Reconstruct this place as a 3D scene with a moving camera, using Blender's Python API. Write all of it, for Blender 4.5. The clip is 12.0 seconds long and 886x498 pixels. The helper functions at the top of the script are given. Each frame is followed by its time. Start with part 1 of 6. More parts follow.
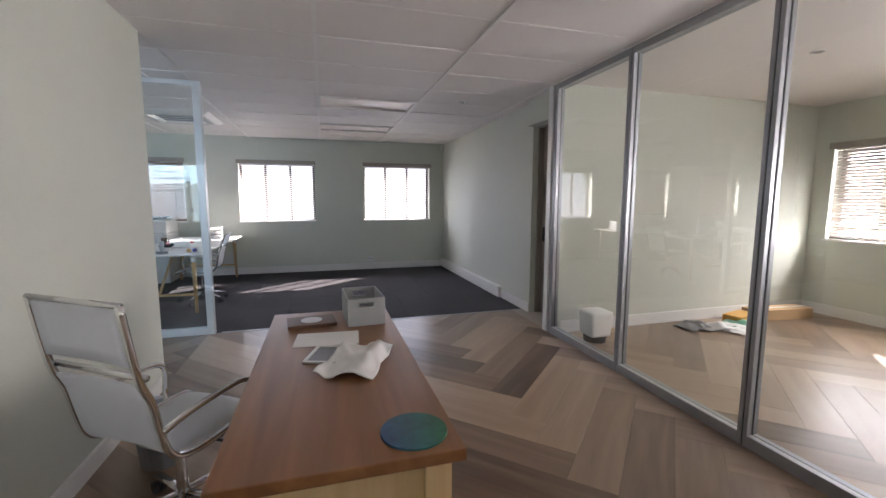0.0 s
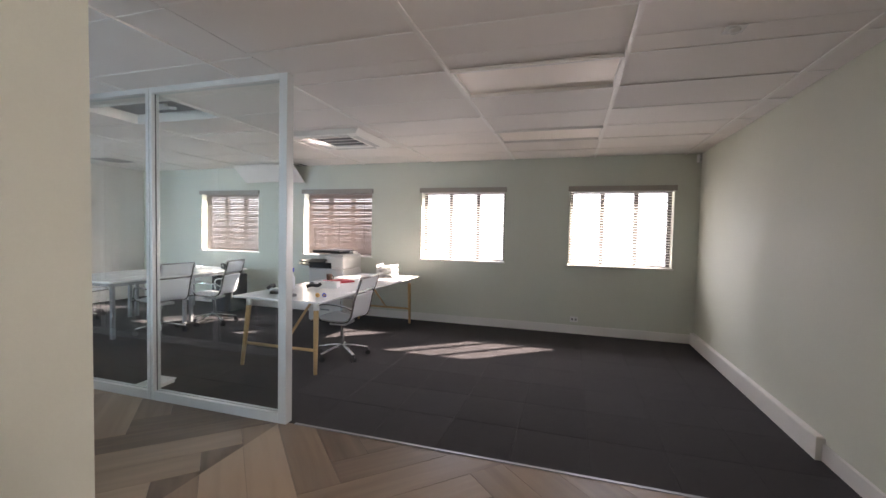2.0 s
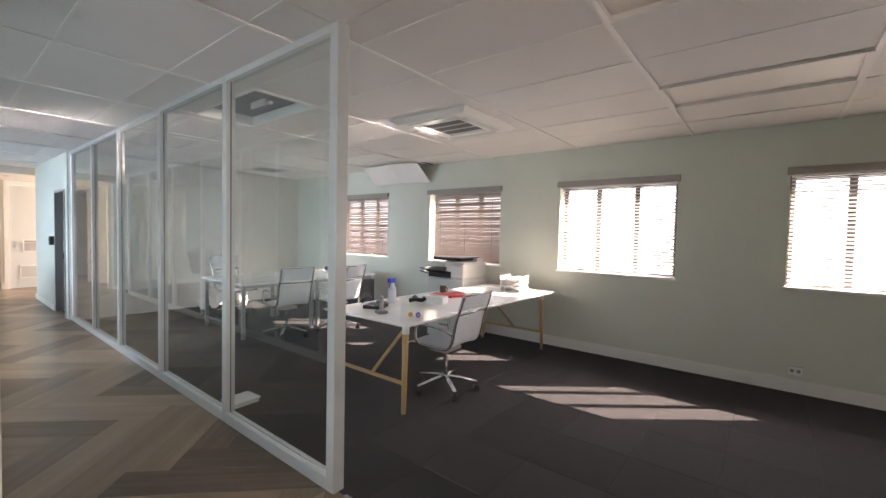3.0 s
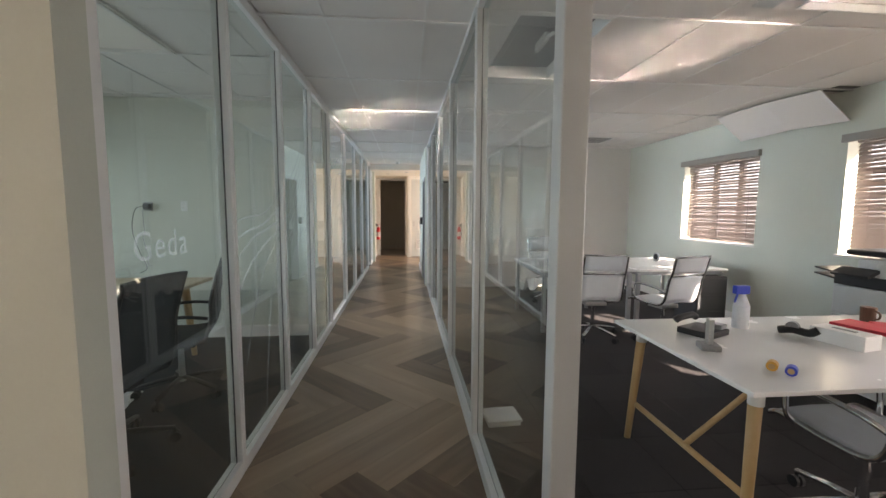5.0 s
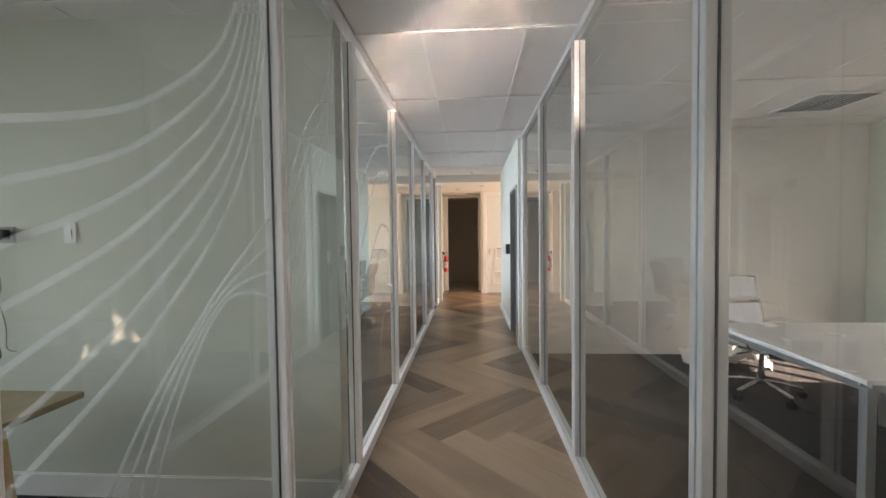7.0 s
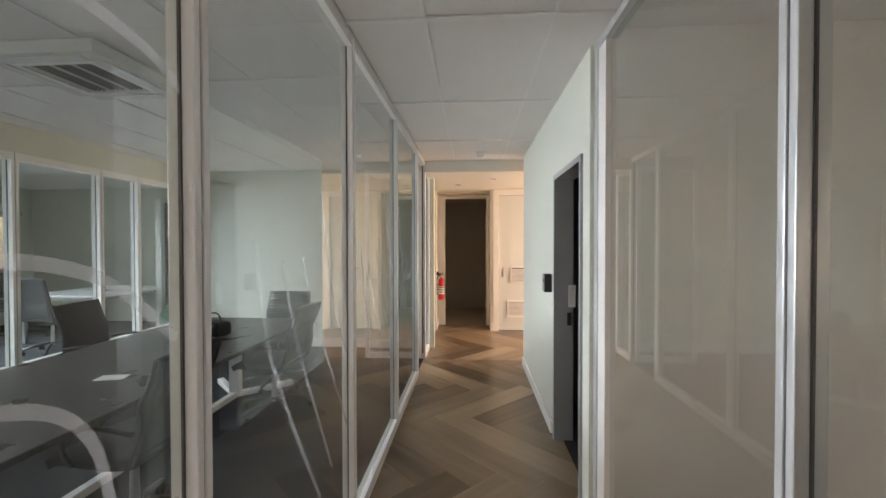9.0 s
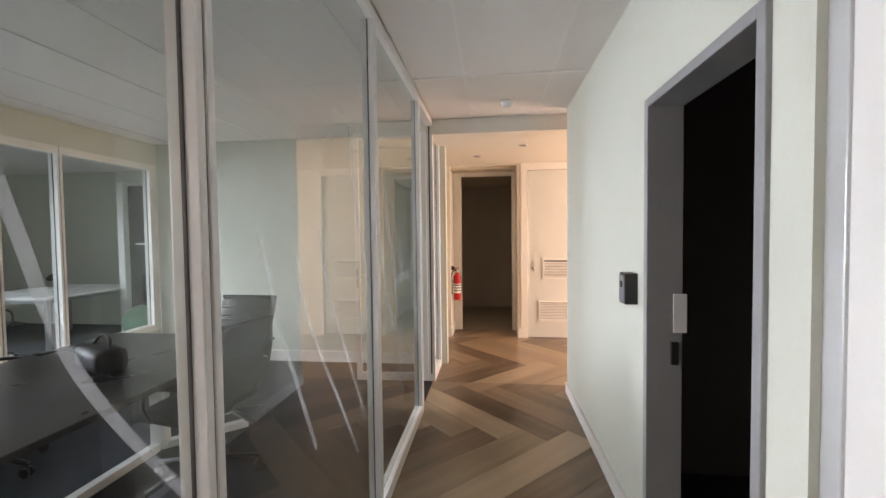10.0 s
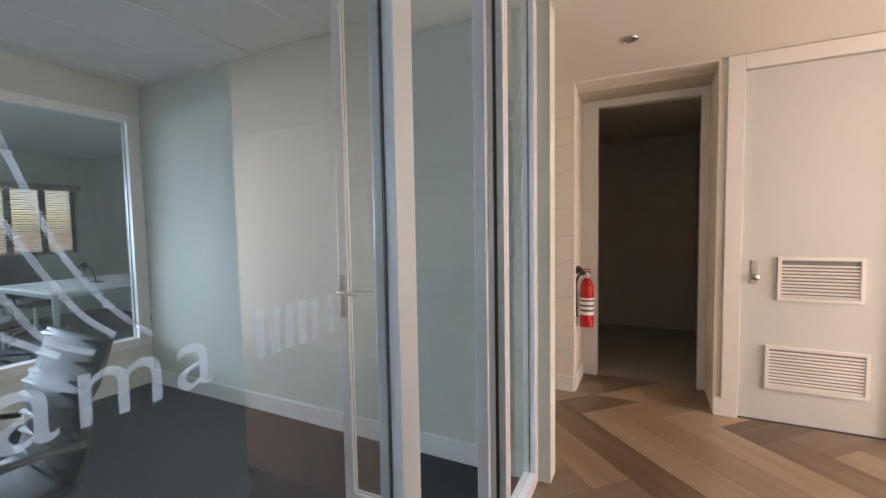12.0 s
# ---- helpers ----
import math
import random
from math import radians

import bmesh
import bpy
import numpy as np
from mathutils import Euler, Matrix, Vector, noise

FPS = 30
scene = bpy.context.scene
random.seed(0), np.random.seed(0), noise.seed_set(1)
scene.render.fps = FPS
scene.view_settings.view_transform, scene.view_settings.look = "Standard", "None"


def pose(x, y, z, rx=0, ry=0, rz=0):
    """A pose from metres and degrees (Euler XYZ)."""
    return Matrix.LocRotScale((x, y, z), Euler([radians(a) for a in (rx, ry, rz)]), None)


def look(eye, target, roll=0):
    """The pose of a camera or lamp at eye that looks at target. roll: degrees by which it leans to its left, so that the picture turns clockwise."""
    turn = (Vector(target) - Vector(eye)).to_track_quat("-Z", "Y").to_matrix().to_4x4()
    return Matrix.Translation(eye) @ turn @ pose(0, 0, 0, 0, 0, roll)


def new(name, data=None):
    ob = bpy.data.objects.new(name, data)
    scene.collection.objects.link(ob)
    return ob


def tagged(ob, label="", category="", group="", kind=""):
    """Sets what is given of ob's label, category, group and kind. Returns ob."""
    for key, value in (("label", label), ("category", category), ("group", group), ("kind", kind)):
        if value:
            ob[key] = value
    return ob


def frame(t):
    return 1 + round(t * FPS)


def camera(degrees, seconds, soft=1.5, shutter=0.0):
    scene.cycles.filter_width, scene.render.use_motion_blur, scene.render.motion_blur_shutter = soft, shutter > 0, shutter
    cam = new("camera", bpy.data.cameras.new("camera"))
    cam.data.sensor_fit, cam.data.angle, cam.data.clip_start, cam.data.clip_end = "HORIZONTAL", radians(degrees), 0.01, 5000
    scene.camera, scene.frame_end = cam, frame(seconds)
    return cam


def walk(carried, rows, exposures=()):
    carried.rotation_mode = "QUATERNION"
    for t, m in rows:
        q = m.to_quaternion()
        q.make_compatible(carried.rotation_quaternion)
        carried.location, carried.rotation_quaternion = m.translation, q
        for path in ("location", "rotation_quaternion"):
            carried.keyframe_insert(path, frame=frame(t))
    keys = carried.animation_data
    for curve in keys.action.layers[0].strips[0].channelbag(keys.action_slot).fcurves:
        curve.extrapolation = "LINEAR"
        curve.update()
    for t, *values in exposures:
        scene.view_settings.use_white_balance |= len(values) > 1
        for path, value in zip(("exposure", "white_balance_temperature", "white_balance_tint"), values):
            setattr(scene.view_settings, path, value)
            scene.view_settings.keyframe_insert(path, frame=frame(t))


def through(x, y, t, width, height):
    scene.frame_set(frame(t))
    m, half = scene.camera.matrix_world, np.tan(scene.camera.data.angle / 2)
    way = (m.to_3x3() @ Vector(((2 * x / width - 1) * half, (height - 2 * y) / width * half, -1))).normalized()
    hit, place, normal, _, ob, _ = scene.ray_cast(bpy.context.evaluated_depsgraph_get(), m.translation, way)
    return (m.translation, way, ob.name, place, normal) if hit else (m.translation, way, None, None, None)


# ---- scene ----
cam = camera(93.9, 12.0)
PATH = [
    (0, (0.269, 0.454, 1.433), (0.82, 2.362, 1.199), 0.1),
    (0.5, (0.659, 0.911, 1.453), (0.968, 2.88, 1.293), 0.3),
    (1, (0.87, 1.481, 1.46), (0.935, 3.477, 1.354), 0.9),
    (1.5, (1.056, 2.084, 1.468), (0.801, 4.066, 1.385), 1.3),
    (2, (1.124, 2.691, 1.474), (0.534, 4.6, 1.393), 1.2),
    (2.5, (1.07, 3.281, 1.482), (0.15, 5.055, 1.411), 1.1),
    (4.5, (0.523, 4.904, 1.473), (-1.398, 5.433, 1.304), 1.0),
    (5, (0.186, 4.865, 1.445), (-1.796, 5.048, 1.257), 0.3),
    (5.5, (-0.354, 4.762, 1.477), (-2.346, 4.766, 1.303), -0.7),
    (6, (-1.029, 4.755, 1.477), (-3.02, 4.641, 1.331), -0.9),
    (6.5, (-1.748, 4.68, 1.429), (-3.741, 4.557, 1.33), -0.9),
    (8.5, (-4.574, 4.619, 1.514), (-6.568, 4.464, 1.491), -0.3),
    (9, (-5.287, 4.603, 1.539), (-7.282, 4.463, 1.509), -0.1),
    (9.5, (-5.982, 4.614, 1.495), (-7.973, 4.425, 1.464), -0.4),
    (10, (-6.638, 4.561, 1.481), (-8.623, 4.327, 1.411), -0.7),
    (10.5, (-7.292, 4.583, 1.448), (-9.259, 4.23, 1.366), -1.1),
    (11, (-7.943, 4.553, 1.42), (-9.888, 4.095, 1.322), -1.3),
    (11.5, (-8.569, 4.582, 1.459), (-10.458, 3.936, 1.339), -1.3),
    (12, (-9.151, 4.496, 1.379), (-10.94, 3.609, 1.26), -1.0),
]
EXPOSURES = [(0.0, 3.11, 6200, 24), (1.0, 3.18, 6400, 24), (2.5, 3.22, 7200, 26), (4.5, 2.93, 7400, 21), (5.5, 2.9, 7800, 26), (6.5, 3.0, 8100, 29),
             (8.5, 2.76, 8700, 29), (9.5, 2.82, 9200, 32), (10.5, 2.86, 9100, 36), (11.5, 2.6, 8000, 33), (12.0, 2.48, 7400, 29)]
walk(cam, [(t, look(eye, target, roll)) for t, eye, target, roll in PATH], exposures=EXPOSURES)

# ---- world, sun, large lights ----
SUN_TRAVEL = Vector((-1.15, -0.96, -1.0)).normalized()
world = bpy.data.worlds.new("sky")
scene.world = world
world.use_nodes = True
wn = world.node_tree.nodes
sky = wn.new("ShaderNodeTexSky")
sky.sky_type = "NISHITA"
sky.sun_disc = False
sky.sun_elevation = radians(33.7)
sky.sun_rotation = math.atan2(1.15, 0.96)
world.node_tree.links.new(sky.outputs[0], wn["Background"].inputs[0])
wn["Background"].inputs[1].default_value = 0.08

sun = new("sun", bpy.data.lights.new("sun", "SUN"))
sun.data.energy, sun.data.angle, sun.data.color = 5.0, radians(0.55), (1.0, 0.93, 0.82)
sun.matrix_world = look((20, 25, 20), Vector((20, 25, 20)) + SUN_TRAVEL)


def window_light(name, x, y, z, w, h, direction, watts, color=(0.85, 0.93, 1.0), spread=180):
    """The sky's light through one window opening."""
    lamp = new(name, bpy.data.lights.new(name, "AREA"))
    lamp.data.shape, lamp.data.size, lamp.data.size_y = "RECTANGLE", w, h
    lamp.data.energy, lamp.data.color, lamp.data.spread = watts, color, radians(spread)
    lamp.matrix_world = look((x, y, z), Vector((x, y, z)) + Vector(direction))
    return lamp


# sky light at the openings
for a, b in ((-1.25, 0.126), (1.09, 2.475)):
    window_light("sky_north", (a + b) / 2, 9.48, 1.59, 1.5, 1.25, (0, -1, 0.3), 9.5)
for a, b in ((-5.88, -4.52), (-3.52, -2.16)):
    window_light("sky_north", (a + b) / 2, 9.34, 1.59, 1.36, 1.1, (0, -1, 0), 8.0)
# sunlight that the open slats of the third window throw up at the ceiling
for x in (-1.02, -0.562, -0.10):
    window_light("slat_glare", x, 9.0, 1.64, 0.318, 1.0, (-1.06, -1.0, 0.262), 0.55, (1.0, 0.90, 0.84), 2.2)
window_light("sky_east", 6.55, 3.43, 1.53, 1.3, 1.05, (-1, 0, 0.1), 26, (1.0, 0.965, 0.90))
# Fill at an added window out of view, brightening the side room.
window_light("sky_east", 6.55, 0.1, 1.53, 1.3, 1.05, (-1, 0, 0.3), 32, (1.0, 0.965, 0.90))
window_light("sky_meeting", -2.9, 0.14, 1.55, 2.7, 1.25, (0, 1, -0.35), 7.5, (0.60, 0.85, 1.0), 110)
# Fill at an invented window, added to brighten the flip chart and boardroom.
window_light("fill_boardroom", -5.4, 0.34, 1.55, 1.05, 1.25, (0, 1, -0.3), 4.4, (0.84, 0.93, 1.0), 110)
window_light("sky_far_office", -9.9, -4.25, 1.55, 1.4, 1.1, (0, 1, -0.5), 25, (0.50, 0.75, 1.0), 94)
window_light("sky_far_office", -7.9, -4.25, 1.55, 1.4, 1.1, (0, 1, -0.5), 21, (0.50, 0.75, 1.0), 94)
window_light("sky_lobby", -11.6, 8.38, 1.3, 1.6, 2.1, (0, -1, -0.3), 16.5, (1.0, 0.945, 0.87))

# ---- materials ----
def mat(name, color, rough=0.6, metal=0.0, var=0.06, scale=6.0, fine=120.0, bump=0.05, spec=0.5, stretch=(1, 1, 1), coord="Object", fleck=0.0):
    """A surface with broad and fine variation of tone, roughness and relief."""
    m = bpy.data.materials.new(name)
    m.use_nodes = True
    n, l = m.node_tree.nodes, m.node_tree.links
    b = n["Principled BSDF"]
    b.inputs["Metallic"].default_value = metal
    b.inputs["Specular IOR Level"].default_value = spec
    tc = n.new("ShaderNodeTexCoord")
    mp = n.new("ShaderNodeMapping")
    mp.inputs["Scale"].default_value = stretch
    l.new(tc.outputs[coord], mp.inputs[0])
    broad = n.new("ShaderNodeTexNoise")
    broad.inputs["Scale"].default_value = scale
    broad.inputs["Detail"].default_value = 4
    grain = n.new("ShaderNodeTexNoise")
    grain.inputs["Scale"].default_value = fine
    grain.inputs["Detail"].default_value = 3
    l.new(mp.outputs[0], broad.inputs["Vector"])
    l.new(mp.outputs[0], grain.inputs["Vector"])
    add = n.new("ShaderNodeMath")
    add.operation = "MULTIPLY_ADD"
    add.inputs[1].default_value = 0.5 + fleck
    l.new(grain.outputs["Fac"], add.inputs[0])
    l.new(broad.outputs["Fac"], add.inputs[2])
    ramp = n.new("ShaderNodeMapRange")
    ramp.inputs["From Min"].default_value, ramp.inputs["From Max"].default_value = 0.45, 1.05 + fleck
    ramp.inputs["To Min"].default_value, ramp.inputs["To Max"].default_value = 1 - var, 1 + var
    l.new(add.outputs[0], ramp.inputs[0])
    mul = n.new("ShaderNodeVectorMath")
    mul.operation = "SCALE"
    mul.inputs[0].default_value = color
    l.new(ramp.outputs[0], mul.inputs["Scale"])
    l.new(mul.outputs[0], b.inputs["Base Color"])
    rr = n.new("ShaderNodeMapRange")
    rr.inputs["From Min"].default_value, rr.inputs["From Max"].default_value = 0.3, 0.7
    rr.inputs["To Min"].default_value, rr.inputs["To Max"].default_value = max(0.02, rough * 0.85), min(1, rough * 1.15)
    l.new(broad.outputs["Fac"], rr.inputs[0])
    l.new(rr.outputs[0], b.inputs["Roughness"])
    if bump:
        bp = n.new("ShaderNodeBump")
        bp.inputs["Strength"].default_value = bump
        bp.inputs["Distance"].default_value = 0.004
        l.new(grain.outputs["Fac"], bp.inputs["Height"])
        l.new(bp.outputs[0], b.inputs["Normal"])
    return m


def wood_mat(name, dark, light, rough=0.4, along="x", rand=0.35, stretch=1.0, coat=0.0, grain=1.5):
    """Timber or timber print: long grain along one axis, each piece its own tone."""
    m = bpy.data.materials.new(name)
    m.use_nodes = True
    n, l = m.node_tree.nodes, m.node_tree.links
    b = n["Principled BSDF"]
    b.inputs["Roughness"].default_value = rough
    b.inputs["Coat Weight"].default_value = coat
    info = n.new("ShaderNodeObjectInfo")
    tc = n.new("ShaderNodeTexCoord")
    mp = n.new("ShaderNodeMapping")
    s = {"x": (1.2, 14, 14), "y": (14, 1.2, 14), "z": (14, 14, 1.2)}[along]
    mp.inputs["Scale"].default_value = [v * stretch for v in s]
    l.new(tc.outputs["Object"], mp.inputs[0])
    off = n.new("ShaderNodeVectorMath")
    off.operation = "ADD"
    sc = n.new("ShaderNodeMath")
    sc.operation = "MULTIPLY"
    sc.inputs[1].default_value = 37.0
    l.new(info.outputs["Random"], sc.inputs[0])
    l.new(mp.outputs[0], off.inputs[0])
    l.new(sc.outputs[0], off.inputs[1])
    no = n.new("ShaderNodeTexNoise")
    no.inputs["Scale"].default_value, no.inputs["Detail"].default_value, no.inputs["Distortion"].default_value = 1.3, 7, 0.6
    l.new(off.outputs[0], no.inputs["Vector"])
    mixf = n.new("ShaderNodeMath")
    mixf.operation = "MULTIPLY_ADD"
    mixf.inputs[1].default_value = rand
    mixf.use_clamp = True
    half = n.new("ShaderNodeMath")
    half.operation = "MULTIPLY_ADD"
    half.inputs[1].default_value, half.inputs[2].default_value = grain, 0.5 - grain / 2 - rand / 2
    l.new(no.outputs["Fac"], half.inputs[0])
    l.new(info.outputs["Random"], mixf.inputs[0])
    l.new(half.outputs[0], mixf.inputs[2])
    mix = n.new("ShaderNodeMix")
    mix.data_type = "RGBA"
    mix.inputs["A"].default_value, mix.inputs["B"].default_value = (*dark, 1), (*light, 1)
    l.new(mixf.outputs[0], mix.inputs["Factor"])
    l.new(mix.outputs["Result"], b.inputs["Base Color"])
    bp = n.new("ShaderNodeBump")
    bp.inputs["Strength"].default_value, bp.inputs["Distance"].default_value = 0.12, 0.002
    l.new(no.outputs["Fac"], bp.inputs["Height"])
    l.new(bp.outputs[0], b.inputs["Normal"])
    return m


def glass_mat(name, color, rough=0.0):
    m = bpy.data.materials.new(name)
    m.use_nodes = True
    n, l = m.node_tree.nodes, m.node_tree.links
    n.remove(n["Principled BSDF"])
    g = n.new("ShaderNodeBsdfGlass")
    g.inputs["Color"].default_value = (*color, 1)
    g.inputs["Roughness"].default_value, g.inputs["IOR"].default_value = rough, 1.5
    l.new(g.outputs[0], n["Material Output"].inputs[0])
    return m


def frost_mat(name, color, through):
    """Frosted vinyl: part of the light passes straight, the rest is scattered."""
    m = bpy.data.materials.new(name)
    m.use_nodes = True
    n, l = m.node_tree.nodes, m.node_tree.links
    n.remove(n["Principled BSDF"])
    d, t, tr = n.new("ShaderNodeBsdfDiffuse"), n.new("ShaderNodeBsdfTranslucent"), n.new("ShaderNodeBsdfTransparent")
    d.inputs[0].default_value = t.inputs[0].default_value = (*color, 1)
    a, c = n.new("ShaderNodeMixShader"), n.new("ShaderNodeMixShader")
    a.inputs[0].default_value, c.inputs[0].default_value = 0.5, through
    l.new(d.outputs[0], a.inputs[1]), l.new(t.outputs[0], a.inputs[2])
    l.new(a.outputs[0], c.inputs[1]), l.new(tr.outputs[0], c.inputs[2])
    l.new(c.outputs[0], n["Material Output"].inputs[0])
    return m


M_WALL = mat("painted_plaster", (0.605, 0.628, 0.55), 0.75, var=0.035, scale=1.3, fine=90, bump=0.10)
M_WALL_WHITE = mat("off_white_plaster", (0.76, 0.74, 0.71), 0.6, var=0.03, scale=1.3, fine=90, bump=0.08)
M_WALL_WARM = mat("lobby_plaster", (0.74, 0.70, 0.63), 0.75, var=0.03, scale=1.3, fine=90, bump=0.08)
# Near-black colour carries the darkness of the room behind the corridor doorway.
M_WALL_SHADE = mat("shade_coloured_plaster", (0.10, 0.09, 0.085), 0.85, var=0.1, scale=2, fine=70, bump=0.1)
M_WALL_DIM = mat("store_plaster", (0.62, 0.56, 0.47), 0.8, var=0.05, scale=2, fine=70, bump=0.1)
M_CEIL = mat("ceiling_board", (0.79, 0.755, 0.73), 0.8, var=0.03, scale=2.2, fine=260, bump=0.12)
M_TEE = mat("ceiling_tee", (0.80, 0.78, 0.755), 0.4, var=0.02)
M_WHITE = mat("white_paint", (0.78, 0.77, 0.74), 0.42, var=0.03, scale=4, fine=60, bump=0.03)
M_DOOR = mat("pale_door_paint", (0.62, 0.64, 0.625), 0.4, var=0.03, scale=3, fine=60, bump=0.03)
M_DOOR_DARK = mat("taupe_door_paint", (0.30, 0.265, 0.225), 0.4, var=0.04, scale=3, fine=60, bump=0.03)
M_ALU = mat("anodised_aluminium", (0.36, 0.37, 0.385), 0.36, metal=0.75, var=0.04, scale=3, fine=300, bump=0.015, stretch=(1, 1, 0.05))
M_ALU_WHITE = mat("white_aluminium", (0.82, 0.82, 0.81), 0.33, metal=0.15, var=0.03, scale=3, fine=200, bump=0.01)
M_GASKET = mat("black_gasket", (0.05, 0.05, 0.052), 0.55, var=0.1)
M_CARPET = mat("charcoal_carpet", (0.032, 0.029, 0.031), 0.95, var=0.35, scale=5, fine=420, bump=0.8, spec=0.15, fleck=0.5)
M_CARPET_TILE = mat("charcoal_carpet_tile", (0.033, 0.030, 0.032), 0.95, var=0.35, scale=5, fine=420, bump=0.8, spec=0.15, fleck=0.5)


def vary_by_piece(m, amount):
    """Each piece takes a slightly different tone."""
    n, l = m.node_tree.nodes, m.node_tree.links
    scale = next(k for k in n if k.bl_idname == "ShaderNodeVectorMath" and k.operation == "SCALE")
    link = scale.inputs["Scale"].links[0]
    info, rng, mul = n.new("ShaderNodeObjectInfo"), n.new("ShaderNodeMapRange"), n.new("ShaderNodeMath")
    rng.inputs["To Min"].default_value, rng.inputs["To Max"].default_value = 1 - amount, 1 + amount
    mul.operation = "MULTIPLY"
    l.new(info.outputs["Random"], rng.inputs[0])
    l.new(link.from_socket, mul.inputs[0])
    l.new(rng.outputs[0], mul.inputs[1])
    l.new(mul.outputs[0], scale.inputs["Scale"])


vary_by_piece(M_CARPET_TILE, 0.16)
for m in (M_CARPET, M_CARPET_TILE):
    pile = m.node_tree.nodes["Principled BSDF"]
    pile.inputs["Sheen Weight"].default_value, pile.inputs["Sheen Roughness"].default_value = 0.05, 0.5
M_CARPET_BLUE = mat("slate_carpet", (0.040, 0.045, 0.052), 0.95, var=0.35, scale=5, fine=420, bump=0.8, spec=0.15, fleck=0.5)
M_PLANK = wood_mat("vinyl_plank", (0.105, 0.066, 0.042), (0.39, 0.28, 0.19), 0.30, "x", rand=0.95, stretch=0.6, grain=0.75)
M_GROUT = mat("plank_joint", (0.06, 0.045, 0.035), 0.8)
M_GLASS = glass_mat("partition_glass", (0.94, 0.965, 0.955))
# Grey tint added to dim the bright lamps and sky seen through the panes.
M_PANE = glass_mat("view_dimming_glass", (0.57, 0.565, 0.565))
M_FROST = frost_mat("frosted_vinyl", (0.66, 0.68, 0.69), 0.86)
M_FROST_LETTER = frost_mat("frosted_letter_vinyl", (0.75, 0.77, 0.78), 0.76)
M_SLAT_TAUPE = mat("taupe_blind_slat", (0.40, 0.36, 0.32), 0.5, var=0.05, scale=8, fine=80, bump=0.02)
M_ALU_GREY = mat("pale_grey_aluminium", (0.58, 0.60, 0.60), 0.36, metal=0.35, var=0.04, scale=3, fine=200, bump=0.01)
M_JAMB = mat("dark_grey_door_frame", (0.29, 0.30, 0.305), 0.4, var=0.05, scale=3, fine=60, bump=0.03)
M_SLAT = mat("blind_slat", (0.62, 0.59, 0.56), 0.45, var=0.04, scale=8, fine=80, bump=0.02)
M_SLAT_PINK = mat("shut_blind_slat", (0.31, 0.245, 0.215), 0.5, var=0.05, scale=8, fine=80, bump=0.02)


def let_light_through(m, color, share):
    """Thin slats that glow a little with the daylight behind them."""
    n, l = m.node_tree.nodes, m.node_tree.links
    t, x = n.new("ShaderNodeBsdfTranslucent"), n.new("ShaderNodeMixShader")
    t.inputs[0].default_value = (*color, 1)
    x.inputs[0].default_value = share
    l.new(n["Principled BSDF"].outputs[0], x.inputs[1])
    l.new(t.outputs[0], x.inputs[2])
    l.new(x.outputs[0], n["Material Output"].inputs[0])


let_light_through(M_SLAT, (0.80, 0.77, 0.75), 0.2)
M_PELMET = mat("taupe_pelmet", (0.33, 0.30, 0.26), 0.5, var=0.05, scale=5, fine=80, bump=0.02)
M_WINFRAME = mat("dark_window_frame", (0.10, 0.095, 0.09), 0.4, var=0.06)
M_BLACK = mat("black_plastic", (0.015, 0.015, 0.017), 0.4, var=0.15, scale=10, fine=200, bump=0.03)
M_CHROME = mat("chrome", (0.82, 0.82, 0.83), 0.12, metal=1.0, var=0.03, scale=5, fine=60, bump=0.0)
M_STEEL = mat("brushed_steel", (0.55, 0.55, 0.55), 0.32, metal=1.0, var=0.05, scale=5, fine=200, bump=0.02)
M_EARTH = mat("dry_ground", (0.30, 0.26, 0.20), 0.9, var=0.25, scale=0.6, fine=12, bump=0.3)
M_TILE = mat("pale_floor_tile", (0.42, 0.38, 0.32), 0.5, var=0.05, scale=2, fine=40)
M_DIFFUSER = mat("lamp_diffuser", (0.93, 0.85, 0.79), 0.42, var=0.02, scale=3, fine=150, bump=0.02, spec=1.0)


# ---- mesh helpers ----
def box_bm(x0, x1, y0, y1, z0, z1, bevel=0.0, bm=None):
    bm = bm or bmesh.new()
    r = bmesh.ops.create_cube(bm, size=1.0)
    m = Matrix.Translation(((x0 + x1) / 2, (y0 + y1) / 2, (z0 + z1) / 2)) @ Matrix.Diagonal((abs(x1 - x0), abs(y1 - y0), abs(z1 - z0), 1))
    bmesh.ops.transform(bm, matrix=m, verts=r["verts"])
    if bevel:
        edges = list({e for v in r["verts"] for e in v.link_edges})
        bmesh.ops.bevel(bm, geom=edges, offset=bevel, segments=2, profile=0.6, affect="EDGES")
    return bm


def rod_bm(a, b, r0, r1=None, seg=12, bm=None):
    """A rod from a to b, round or, with seg 4, square."""
    bm = bm or bmesh.new()
    a, b = Vector(a), Vector(b)
    r = bmesh.ops.create_cone(bm, cap_ends=True, segments=seg, radius1=r0, radius2=r0 if r1 is None else r1, depth=(b - a).length)
    m = Matrix.Translation((a + b) / 2) @ (b - a).to_track_quat("Z", "Y").to_matrix().to_4x4()
    bmesh.ops.transform(bm, matrix=m, verts=r["verts"])
    return bm


